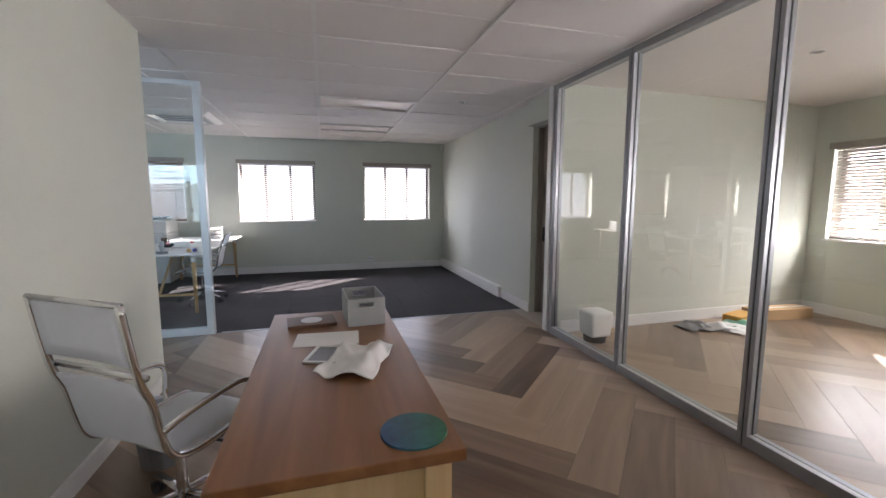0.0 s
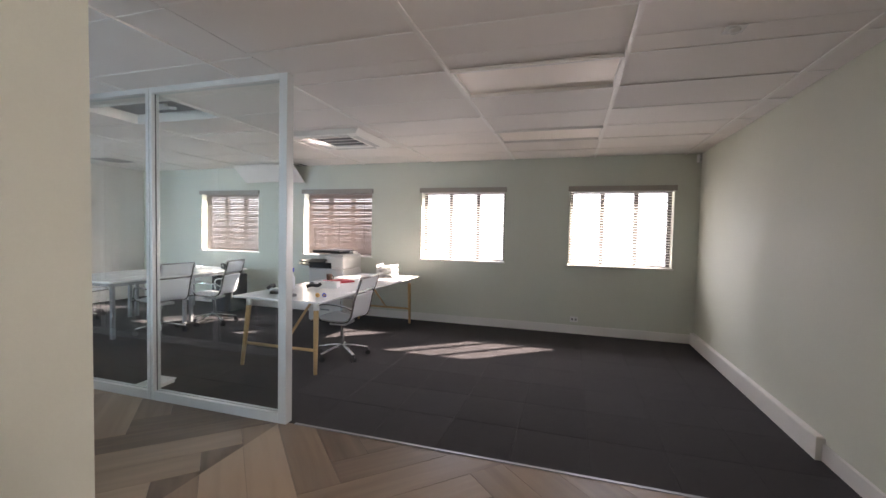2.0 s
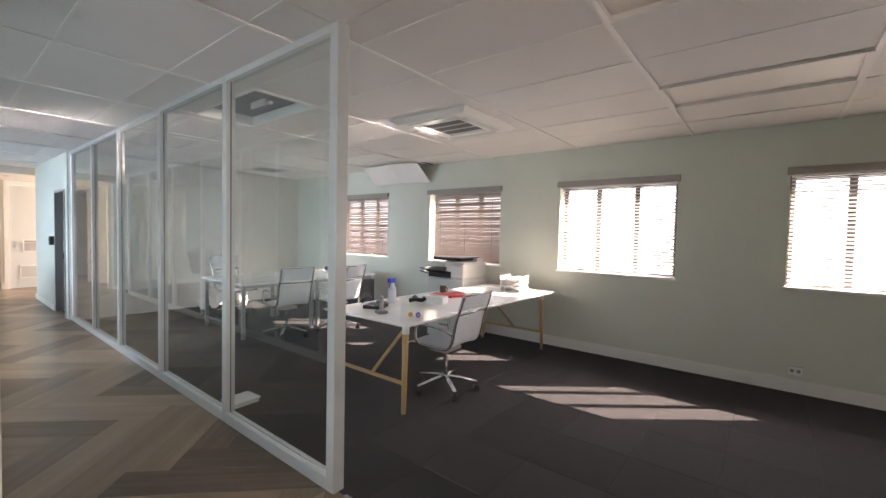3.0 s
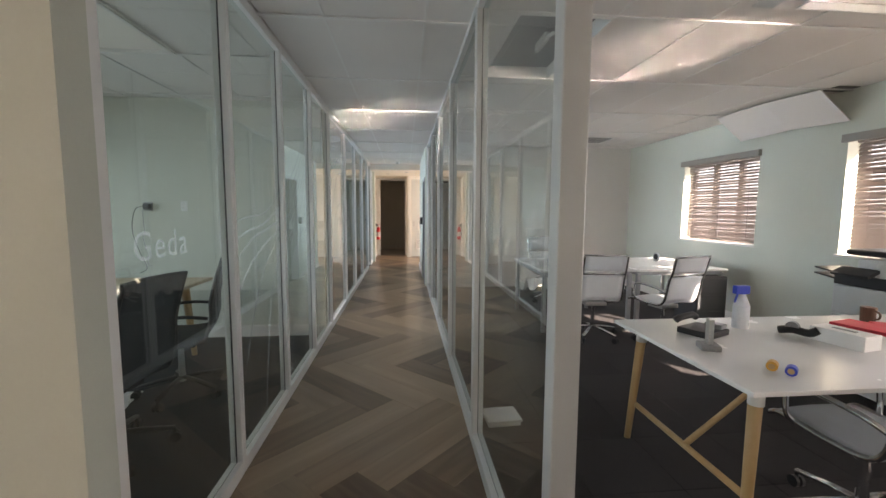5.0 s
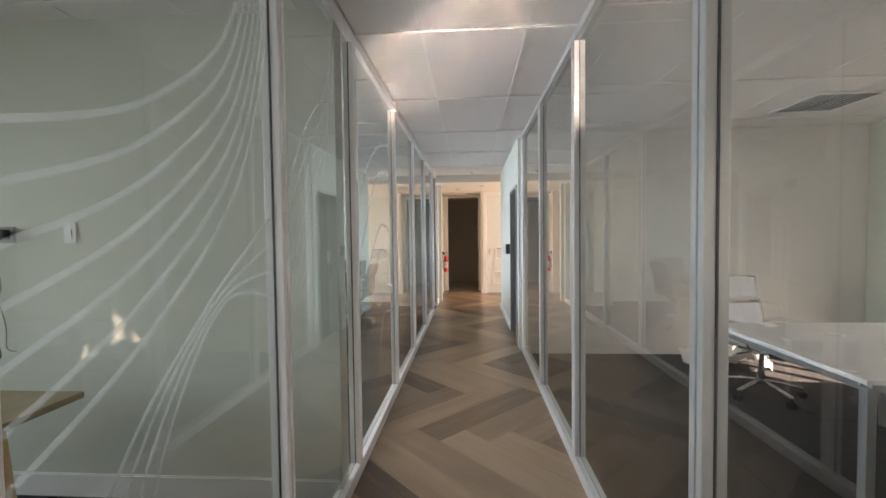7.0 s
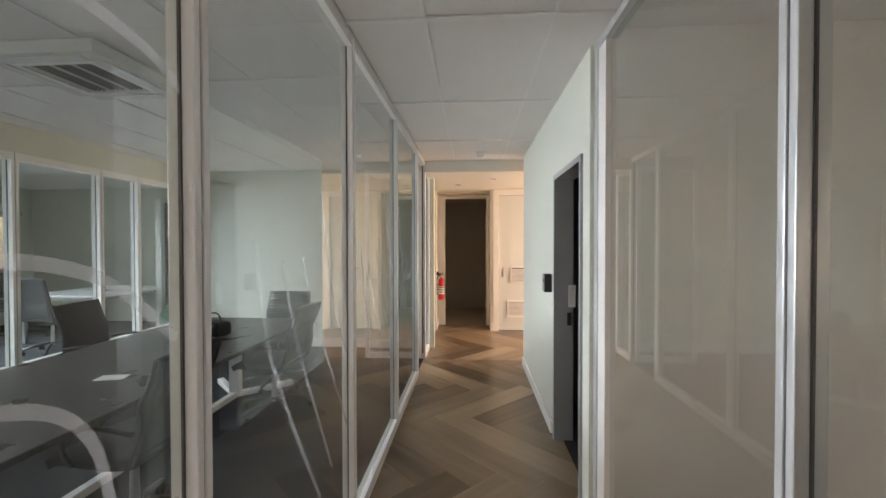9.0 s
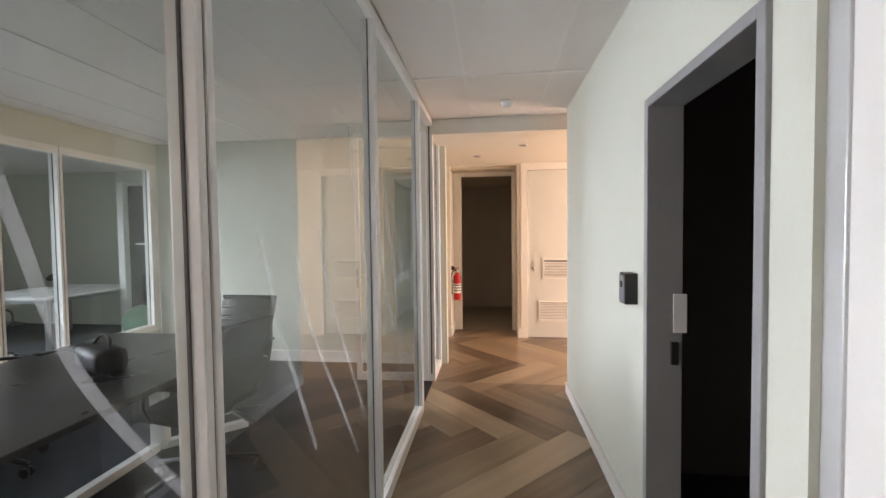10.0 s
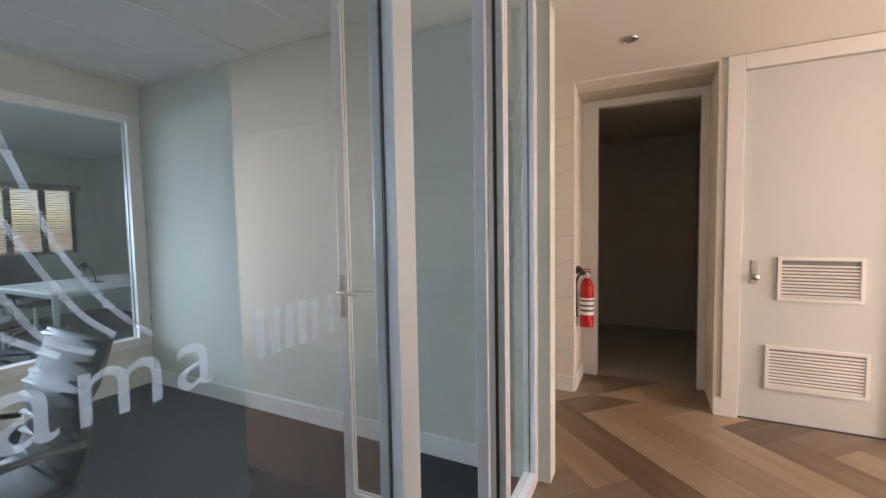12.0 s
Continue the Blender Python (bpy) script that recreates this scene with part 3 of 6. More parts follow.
window("window_10", 1.5, 4.3, 0.9, 2.2, Matrix.Translation((0, 0.3, 0)) @ Matrix.Rotation(radians(180), 4, "Z"), 20, M_SLAT, 0.12, drop=0.95)
# Invented window, added only to carry the boardroom fill.
window("window_11", 4.85, 5.95, 0.9, 2.2, Matrix.Translation((0, 0.5, 0)) @ Matrix.Rotation(radians(180), 4, "Z"), 20, M_SLAT, 0.12, drop=0.95)
for i, (a, b) in enumerate([(-12.75, -11.5), (-10.6, -9.2), (-8.6, -7.2)]):
    window("window_%d" % (7 + i), -b, -a, 1.0, 2.1, Matrix.Translation((0, -4.2, 0)) @ Matrix.Rotation(radians(180), 4, "Z"), 25, M_SLAT, WT)

# ---- materials of things ----
M_DESK = wood_mat("stained_timber", (0.15, 0.062, 0.022), (0.36, 0.165, 0.062), 0.3, "y", rand=0.1, stretch=0.7, coat=0.25)
M_PINE = wood_mat("pale_pine", (0.50, 0.34, 0.17), (0.68, 0.50, 0.28), 0.5, "z", rand=0.15)
M_OAK = wood_mat("pale_oak_leg", (0.46, 0.29, 0.13), (0.62, 0.42, 0.21), 0.45, "z", rand=0.15)
M_MEETING_TOP = wood_mat("meeting_table_veneer", (0.24, 0.17, 0.10), (0.40, 0.30, 0.19), 0.35, "x", rand=0.1)
M_LAMINATE = mat("white_laminate", (0.80, 0.80, 0.79), 0.25, var=0.02, scale=3, fine=80, bump=0.01)
M_MESH = mat("white_mesh_fabric", (0.86, 0.88, 0.90), 0.5, var=0.05, scale=9, fine=700, bump=0.35)
let_light_through(M_MESH, (0.88, 0.90, 0.92), 0.5)
M_FABRIC = mat("charcoal_mesh_fabric", (0.035, 0.04, 0.045), 0.75, var=0.25, scale=9, fine=700, bump=0.4)
M_LEATHER = mat("black_leather", (0.018, 0.019, 0.021), 0.5, spec=0.3, var=0.2, scale=8, fine=160, bump=0.25)
M_DARK_TOP = mat("dark_table_top", (0.028, 0.026, 0.026), 0.3, var=0.12, scale=3, fine=60, bump=0.02)
M_GREYBOX = mat("grey_felt_board", (0.42, 0.44, 0.44), 0.8, var=0.08, scale=10, fine=200, bump=0.2)
M_PAPER = mat("white_paper", (0.82, 0.81, 0.79), 0.7, var=0.02, scale=6, fine=90, bump=0.03)
M_CLOTH = mat("white_cloth", (0.80, 0.79, 0.77), 0.85, var=0.04, scale=12, fine=300, bump=0.3)
M_PRINTER = mat("pale_grey_plastic", (0.58, 0.57, 0.55), 0.45, var=0.04, scale=6, fine=200, bump=0.05)
M_RED = mat("red_enamel", (0.55, 0.012, 0.02), 0.3, var=0.08, scale=6, fine=90, bump=0.02)
M_RED_CARD = mat("red_card", (0.60, 0.03, 0.05), 0.55, var=0.06)
M_BLUE = mat("blue_plastic", (0.02, 0.05, 0.45), 0.35, var=0.06)
M_ORANGE = mat("amber_plastic", (0.62, 0.32, 0.05), 0.4, var=0.06)
M_TEAL = mat("teal_disc", (0.01, 0.16, 0.17), 0.4, var=0.55, scale=5.5, fine=40, bump=0.03)
M_CARD = mat("brown_cardboard", (0.46, 0.30, 0.15), 0.85, var=0.1, scale=8, fine=120, bump=0.15)
M_GREEN = mat("green_vinyl", (0.13, 0.34, 0.24), 0.3, var=0.08)
M_BROWN = mat("brown_leatherette", (0.13, 0.07, 0.04), 0.5, var=0.15)
M_BOTTLE = mat("milky_plastic", (0.72, 0.74, 0.78), 0.3, var=0.03)
M_GREY = mat("mid_grey_plastic", (0.22, 0.22, 0.23), 0.45, var=0.08)


def sheet_bm(profile, half, thick, sag=0.0, nx=8):
    """A slung panel: a side profile of (y, z) points swept over the width, dipping in the middle by sag, with thickness."""
    bm = bmesh.new()
    rows = []
    pts = [Vector((0, p[0], p[1])) for p in profile]
    for i, p in enumerate(pts):
        d = (pts[min(i + 1, len(pts) - 1)] - pts[max(i - 1, 0)]).normalized()
        nrm = Vector((0, -d.z, d.y))
        row = []
        for s in (0.5, -0.5):
            for k in range(nx + 1):
                u = 2 * k / nx - 1
                row.append(bm.verts.new(p + Vector((u * half, 0, 0)) + nrm * (s * thick - sag * (1 - u * u))))
        rows.append(row)
    m = nx + 1
    for a, b in zip(rows, rows[1:]):
        for k in range(nx):
            bm.faces.new((a[k], a[k + 1], b[k + 1], b[k]))
            bm.faces.new((a[m + k + 1], a[m + k], b[m + k], b[m + k + 1]))
        for k in (0, nx):
            bm.faces.new((a[k], b[k], b[m + k], a[m + k]))
    for row in (rows[0], rows[-1]):
        for k in range(nx):
            bm.faces.new((row[k], row[m + k], row[m + k + 1], row[k + 1]))
    bmesh.ops.recalc_face_normals(bm, faces=bm.faces)
    return bm


def star_base(parent, material, caster_mat, radius=0.30, column_mat=None):
    part("gas_column", rod_bm((0, 0, 0.1), (0, 0, 0.40), 0.026, 0.02, 16), column_mat or material, parent, smooth=False)
    for k in range(5):
        a = 2 * math.pi * k / 5 + 0.3
        c, s = math.cos(a), math.sin(a)
        leg = part("base_leg", tube_bm([(0.02 * c, 0.02 * s, 0.135), (0.14 * c, 0.14 * s, 0.12), (radius * c, radius * s, 0.085)], 0.021, 8, flat=0.6), material, parent, smooth=True)
        cb = bmesh.new()
        t = Vector((-s, c, 0))
        for w in (-0.016, 0.016):
            p = Vector((radius * c, radius * s, 0.03)) + t * w
            rod_bm(p - t * 0.009, p + t * 0.009, 0.03, 0.03, 16, bm=cb)
        rod_bm((radius * c, radius * s, 0.03), (radius * c, radius * s, 0.085), 0.009, 0.009, 8, bm=cb)
        part("caster", cb, caster_mat, parent)


def sling_chair(m, top, label, group, arms=True):
    """White mesh chair on a chrome frame; faces local +y."""
    ch = empty("office_chair", m, label, "chair", group)
    hx = 0.215
    prof = smooth_line([(0, 0.26, 0.445), (0, 0.20, 0.465), (0, 0.0, 0.45), (0, -0.15, 0.455), (0, -0.215, 0.50), (0, -0.245, 0.60), (0, -0.27, 0.72), (0, -0.31, 0.83), (0, -0.35, top)], 6)
    yz = [(p.y, p.z) for p in prof]
    part("seat", sheet_bm(yz[:24], hx, 0.012, 0.012), M_MESH, ch, "taut white mesh seat", True)
    gap_z = 0.80 if top > 1.0 else 0.76
    lower = [p for p in yz[23:] if p[1] < gap_z]
    upper = [p for p in yz[23:] if p[1] > gap_z + 0.035]
    part("backrest", sheet_bm(lower, hx, 0.012, 0.012), M_MESH, ch, "taut white mesh back", True)
    part("head_panel", sheet_bm(upper, hx, 0.012, 0.008), M_MESH, ch, "white mesh upper panel", True)
    for s in (-1, 1):
        part("side_rail", tube_bm([(s * (hx + 0.012), p.y, p.z) for p in prof], 0.014, 8), M_CHROME, ch, "polished chrome rail", True)
    for y, z, r in ((-0.285, gap_z + 0.018, 0.013), (-0.35, top, 0.011), (0.26, 0.445, 0.011)):
        part("cross_bar", rod_bm((-hx - 0.02, y, z), (hx + 0.02, y, z), r, r, 10), M_CHROME, ch, smooth=True)
    if arms:
        for s in (-1, 1):
            x = s * (hx + 0.045)
            part("armrest", tube_bm(smooth_line([(x - s * 0.03, 0.13, 0.455), (x, 0.15, 0.50), (x, 0.155, 0.60), (x, 0.12, 0.645), (x, 0.0, 0.65), (x, -0.16, 0.635), (x - s * 0.02, -0.245, 0.60)], 5), 0.013, 8), M_CHROME, ch, "looped chrome armrest", True)
    part("seat_mount", box_bm(-0.12, 0.12, -0.1, 0.1, 0.385, 0.425, 0.012), M_STEEL, ch)
    part("cross_brace", rod_bm((-hx, 0.0, 0.435), (hx, 0.0, 0.435), 0.012, 0.012, 8), M_CHROME, ch)
    part("tilt_lever", rod_bm((0.1, 0.03, 0.40), (0.27, 0.05, 0.39), 0.007, 0.007, 8), M_BLACK, ch)
    star_base(ch, M_CHROME, M_BLACK)
    return ch


def task_chair(m, label, group, ribs=False, top=1.06):
    """Dark high-back meeting chair; faces local +y."""
    ch = empty("meeting_chair", m, label, "chair", group)
    mm = M_LEATHER if ribs else M_FABRIC
    hx = 0.235
    seat = smooth_line([(0, 0.25, 0.45), (0, 0.18, 0.475), (0, -0.05, 0.46), (0, -0.2, 0.475)], 5)
    back = smooth_line([(0, -0.21, 0.50), (0, -0.245, 0.62), (0, -0.25, 0.76), (0, -0.29, top - 0.14), (0, -0.335, top)], 6)
    part("seat", sheet_bm([(p.y, p.z) for p in seat], hx, 0.045, 0.01), mm, ch, smooth=True)
    b = part("backrest", sheet_bm([(p.y, p.z) for p in back], hx - 0.005, 0.022, 0.015), mm, ch, smooth=True)
    if ribs:
        for p in back[2::3]:
            part("padded_rib", tube_bm([(-hx + 0.02, p.y + 0.012, p.z), (0, p.y - 0.002, p.z), (hx - 0.02, p.y + 0.012, p.z)], 0.022, 8, flat=0.5), mm, b, smooth=True)
    for s in (-1, 1):
        part("back_rail", tube_bm([(s * hx, p.y - 0.004, p.z) for p in [seat[-3], seat[-1]] + back], 0.013, 8), M_BLACK, ch, smooth=True)
        x = s * (hx + 0.04)
        part("armrest", tube_bm(smooth_line([(x - s * 0.03, 0.10, 0.46), (x, 0.12, 0.55), (x, 0.08, 0.65), (x, -0.08, 0.665), (x - s * 0.01, -0.235, 0.64)], 5), 0.014, 8, flat=0.8), M_BLACK, ch, smooth=True)
    part("seat_mount", box_bm(-0.13, 0.13, -0.12, 0.12, 0.39, 0.435, 0.012), M_BLACK, ch)
    star_base(ch, M_BLACK, M_BLACK, 0.31, M_STEEL)
    return ch


# ---- entry: desk and what lies on it ----
desk = empty("wooden_desk", pose(0.302, 2.232, 0), "brown stained wooden desk with pale pine sides", "desk")
part("desktop", box_bm(-0.325, 0.325, -0.78, 0.78, 0.725, 0.76, 0.004), M_DESK, desk, "glossy brown timber top")
for y, d in ((-0.735, 0.02), (0.735, 0.02)):
    pn = part("end_panel", box_bm(-0.29, 0.29, y - d, y + d, 0.0, 0.725, 0.003), M_PINE, desk, "pale pine end panel")
    for x in (-0.27, 0.21):
        part("batten", box_bm(x, x + 0.06, y - d - 0.018, y - d, 0.0, 0.723, 0.003), M_PINE, pn)
part("modesty_panel", box_bm(0.255, 0.275, -0.715, 0.715, 0.25, 0.725, 0.002), M_PINE, desk)
part("drawer_front", box_bm(-0.29, -0.27, -0.7, 0.0, 0.6, 0.72, 0.003), M_PINE, desk)

n, l = M_TEAL.node_tree.nodes, M_TEAL.node_tree.links
shade = next(k for k in n if k.bl_idname == "ShaderNodeVectorMath" and k.operation == "SCALE")
place, split, blend = n.new("ShaderNodeTexCoord"), n.new("ShaderNodeSeparateXYZ"), n.new("ShaderNodeMix")
blend.data_type = "RGBA"
blend.inputs["A"].default_value, blend.inputs["B"].default_value = (0.008, 0.055, 0.16, 1), (0.012, 0.14, 0.045, 1)
l.new(place.outputs["Generated"], split.inputs[0])
l.new(split.outputs["X"], blend.inputs["Factor"])
l.new(blend.outputs["Result"], shade.inputs[0])
disc = tagged(part("round_mat", rod_bm((0, 0, 0), (0, 0, 0.006), 0.098, 0.097, 48), M_TEAL), "round blue-green mat lying on the wooden desk", "mat")
disc.location = (0.505, 1.575, 0.76)


def open_box(name, w, d, h, m, material, label, category, slot=True):
    b = empty(name, m, label, category)
    t = 0.006
    part("base", box_bm(-w / 2 + t, w / 2 - t, -d / 2 + t, d / 2 - t, 0, t), material, b)
    for s in (-1, 1):
        part("side", box_bm(s * w / 2 - (t if s > 0 else 0), s * w / 2 + (0 if s > 0 else t), -d / 2, d / 2, 0, h, 0.0015), material, b)
        bm = bmesh.new()
        y0, y1 = (s * d / 2 - t, s * d / 2) if s > 0 else (s * d / 2, s * d / 2 + t)
        x0, x1 = -w / 2 + t, w / 2 - t
        if slot:
            box_bm(x0, x1, y0, y1, 0, h * 0.66, bm=bm)
            box_bm(x0, x1, y0, y1, h * 0.86, h, bm=bm)
            box_bm(x0, -0.04, y0, y1, h * 0.66, h * 0.86, bm=bm)
            box_bm(0.04, x1, y0, y1, h * 0.66, h * 0.86, bm=bm)
        else:
            box_bm(x0, x1, y0, y1, 0, h, bm=bm)
        part("end", bm, material, b)
    return b


open_box("storage_box", 0.20, 0.31, 0.15, pose(0.47, 2.81, 0.76, 0, 0, 3), M_GREYBOX, "grey open box with slot handles on the desk", "box")
book = empty("framed_picture", pose(0.19, 2.78, 0.76, 0, 0, 6), "dark flat photo book lying on the desk", "book")
part("cover", box_bm(-0.125, 0.125, -0.09, 0.09, 0, 0.018, 0.002), M_BROWN, book)
part("plate", rod_bm((0, 0, 0.018), (0, 0, 0.0195), 0.055, 0.055, 24), M_PRINTER, book)
pap = tagged(part("paper_sheet", box_bm(-0.15, 0.15, -0.1, 0.1, 0, 0.0012), M_PAPER), "white paper sheets lying on the desk", "paper")
pap.matrix_world = pose(0.27, 2.49, 0.76, 0, 0, -4)
pf = empty("photo_frame", pose(0.262, 2.27, 0.76, 0, 0, -18), "thin white picture frame lying on the desk", "frame")
for a in ((-0.07, 0.07, -0.10, -0.085), (-0.07, 0.07, 0.085, 0.10), (-0.07, -0.055, -0.085, 0.085), (0.055, 0.07, -0.085, 0.085)):
    part("frame_bar", box_bm(*a, 0, 0.008, 0.001), M_WHITE, pf)
part("picture", box_bm(-0.055, 0.055, -0.085, 0.085, 0, 0.004), M_GREY, pf)


def draped_bm(w, d, amp, seed, res=26, droop=0.0):
    """Rumpled cloth or paper with thickness and soft folds."""
    bm = bmesh.new()
    g = []
    for s in (0, 1):
        rows = []
        for i in range(res + 1):
            row = []
            for j in range(res + 1):
                u, v = i / res - 0.5, j / res - 0.5
                n1 = noise.noise(Vector((u * 3.1 + seed, v * 2.2, seed)))
                n2 = noise.noise(Vector((u * 7 + v * 5, seed * 2.0, v * 4)))
                wob = 1 + 0.08 * noise.noise(Vector((seed, u * 4, v * 4)))
                z = amp * max(0, 0.45 + 0.9 * n1 + 0.35 * n2 + 0.8 * math.exp(-((u - 0.25) ** 2 + 0.3 * v * v) * 18)) + 0.002
                row.append(bm.verts.new((u * w * wob, v * d * wob, z + s * 0.0025)))
            rows.append(row)
        g.append(rows)
    for i in range(res):
        for j in range(res):
            bm.faces.new((g[1][i][j], g[1][i + 1][j], g[1][i + 1][j + 1], g[1][i][j + 1]))
            bm.faces.new((g[0][i][j], g[0][i][j + 1], g[0][i + 1][j + 1], g[0][i + 1][j]))
    ring = lambda r: [r[i][0] for i in range(res)] + [r[res][j] for j in range(res)] + [r[i][res] for i in range(res, 0, -1)] + [r[0][j] for j in range(res, 0, -1)]
    a, b = ring(g[0]), ring(g[1])
    for k in range(len(a)):
        bm.faces.new((a[k], a[(k + 1) % len(a)], b[(k + 1) % len(a)], b[k]))
    bmesh.ops.recalc_face_normals(bm, faces=bm.faces)
    return bm


cloth = tagged(part("folded_cloth", draped_bm(0.235, 0.36, 0.028, 3.7), M_CLOTH, smooth=True), "rumpled white cloth draped on the desk", "cloth")
cloth.matrix_world = pose(0.385, 2.16, 0.7605, 0, 0, -22)

sling_chair(pose(-0.37, 2.42, 0.0, 0, 0, -34), 1.09, "high-back white mesh office chair with chrome frame", "white mesh chairs")
bin_ = empty("waste_bin", pose(-0.62, 2.95, 0), "grey plastic bin with a crumpled liner by the wall", "bin")
part("bin_body", rod_bm((0, 0, 0), (0, 0, 0.30), 0.11, 0.14, 24), M_GREY, bin_)
part("liner", tube_bm([(0.14 * math.cos(a) + 0.004 * math.sin(5 * a), 0.14 * math.sin(a), 0.295 + 0.01 * math.sin(7 * a)) for a in [2 * math.pi * k / 28 for k in range(29)]], 0.014, 6), M_BOTTLE, bin_)

# ---- side room ----
wb = empty("lined_bin", pose(2.93, 4.0, 0), "white lined waste basket on a dark round base", "bin")
part("foot_ring", rod_bm((0, 0, 0), (0, 0, 0.06), 0.11, 0.115, 24), M_BLACK, wb)
sack = box_bm(-0.125, 0.125, -0.125, 0.125, 0.06, 0.32, 0.03)
for v in sack.verts:
    v.co.x *= 0.85 + 0.5 * v.co.z
    v.co.y *= 0.85 + 0.5 * v.co.z
part("liner", sack, M_PAPER, wb, "white plastic liner", True)
for i, (x, y, r, mt, lab) in enumerate(((4.28, 4.05, 12, M_GREY, "grey"), (4.47, 3.95, -20, M_PAPER, "white"), (4.62, 3.86, 33, M_PAPER, "white"), (4.80, 3.98, 5, M_GREEN, "green"))):
    p = tagged(part("magazine_pile", draped_bm(0.34, 0.26, 0.045, 5.1 + i, 14), mt, smooth=True), "loose pile of %s papers on the plank floor" % lab, "papers", "papers on the floor")
    p.matrix_world = pose(x, y, 0.002, 0, 0, r)
c = empty("cardboard_parcel", pose(5.62, 4.10, 0, 0, 0, -6), "long brown cardboard parcel on the floor", "box")
part("carton", box_bm(-0.4, 0.4, -0.11, 0.11, 0, 0.13, 0.006), M_CARD, c)
part("tape", box_bm(-0.402, 0.402, -0.02, 0.02, 0.128, 0.132), M_PRINTER, c)
c = empty("cardboard_parcel", pose(5.05, 4.12, 0, 0, 0, 14), "orange-brown flat carton on the floor", "box")
part("carton", box_bm(-0.2, 0.2, -0.1, 0.1, 0, 0.09, 0.006), M_ORANGE, c)

# ---- recessed door beside the entry screen ----
d = empty("door_1", Matrix.Identity(4), "closed taupe-painted door in a pale frame", "door", kind="structure")
part("leaf", box_bm(2.925, 2.965, 4.475, 5.14, 0.006, 2.315, 0.003), M_DOOR_DARK, d)
for y0, y1 in ((4.44, 4.475), (5.14, 5.163)):
    part("jamb", box_bm(2.86, 3.0, y0, y1, 0, 2.33, 0.003), M_DOOR_DARK, d)
part("head", box_bm(2.86, 3.0, 4.475, 5.14, 2.317, 2.33, 0.002), M_DOOR_DARK, d)
part("lock_plate", box_bm(2.915, 2.925, 5.06, 5.11, 0.92, 1.10, 0.003), M_BLACK, d)
part("kick_rail", box_bm(2.917, 2.925, 4.48, 5.135, 0.90, 0.905), M_ALU, d)
structure("entry_post_cover", box_bm(2.585, 2.70, 4.385, 4.47, 0, H, 0.004), M_ALU_WHITE, "wide pale aluminium end post of the screen", "trim")
structure("door_soffit", box_bm(2.803, 3.018, 4.444, 5.163, 2.333, 2.42), M_WALL, "plaster soffit over the recessed door", "wall")
structure("door_reveal", box_bm(2.70, 3.02, 4.425, 4.442, 0, H), M_WALL, "plaster return beside the recessed door", "wall")


# ---- open office ----
def trestle_table(m, label):
    t = empty("trestle_table", m, label, "table")
    w, l = 0.525, 1.39
    part("tabletop", box_bm(-w, w, -l, l, 0.745, 0.765, 0.004), M_LAMINATE, t, "thin white laminate top")
    for s in (-1, 1):
        y = s * (l - 0.13)
        for x in (-1, 1):
            lg = part("leg", rod_bm((x * 0.455 - 0.045, y + s * 0.02, 0.0), (x * 0.41 - 0.01, y, 0.735), 0.019, 0.028, 14), M_OAK, t, "round tapered oak leg", True)
            part("leg_cap", rod_bm((x * 0.415 - 0.014, y, 0.655), (x * 0.41 - 0.01, y, 0.745), 0.03, 0.031, 14), M_WHITE, lg, smooth=True)
        part("stretcher", rod_bm((-0.475, y, 0.24), (0.41, y, 0.24), 0.016, 0.016, 10), M_OAK, t, smooth=True)
        part("brace", rod_bm((0, y, 0.245), (0, y - s * 0.62, 0.735), 0.015, 0.015, 10), M_OAK, t, smooth=True)
    part("beam", box_bm(-0.03, 0.03, -0.9, 0.9, 0.70, 0.744, 0.003), M_WHITE, t)
    return t


trestle_table(pose(-1.725, 7.56, 0.0), "long white table on splayed oak trestle legs")
TT = 0.765
sling_chair(pose(-1.40, 6.93, 0.0, 0, 0, 92), 0.95, "white mesh chair with chrome base at the trestle table", "white mesh chairs")

bt = empty("spray_bottle", pose(-2.03, 6.83, TT), "milky spray bottle with a blue trigger head", "bottle")
part("bottle_body", tube_bm([(0, 0, 0.0), (0, 0, 0.01), (0, 0, 0.13)], 0.043, 18), M_BOTTLE, bt, smooth=False)
part("shoulder", rod_bm((0, 0, 0.13), (0, 0, 0.2), 0.043, 0.016, 18), M_BOTTLE, bt, smooth=True)
hd = part("trigger_head", box_bm(-0.018, 0.018, -0.05, 0.035, 0.2, 0.25, 0.006), M_BLUE, bt, "blue trigger head")
part("trigger", rod_bm((0, -0.03, 0.2), (0, -0.045, 0.15), 0.006, 0.005, 8), M_BLUE, hd)
ph = empty("desk_phone", pose(-1.93, 6.52, TT, 0, 0, 25), "black desk telephone with a raised handset", "telephone")
part("phone_base", box_bm(-0.09, 0.09, -0.1, 0.1, 0.0, 0.035, 0.008), M_BLACK, ph)
part("handset", tube_bm(smooth_line([(-0.11, -0.08, 0.06), (-0.10, -0.05, 0.075), (-0.09, 0.05, 0.08), (-0.09, 0.09, 0.062)], 5), 0.019, 8), M_BLACK, ph, smooth=True)
part("screen_wedge", box_bm(-0.01, 0.08, 0.03, 0.09, 0.035, 0.06, 0.004), M_GREY, ph)
ph = empty("card_terminal", pose(-1.68, 6.36, TT, 0, 0, -20), "grey handheld phone standing in a cradle", "telephone")
part("cradle", box_bm(-0.05, 0.05, -0.045, 0.045, 0, 0.03, 0.01), M_GREY, ph)
part("handset", box_bm(-0.024, 0.024, -0.012, 0.014, 0.025, 0.155, 0.007), M_STEEL, ph)
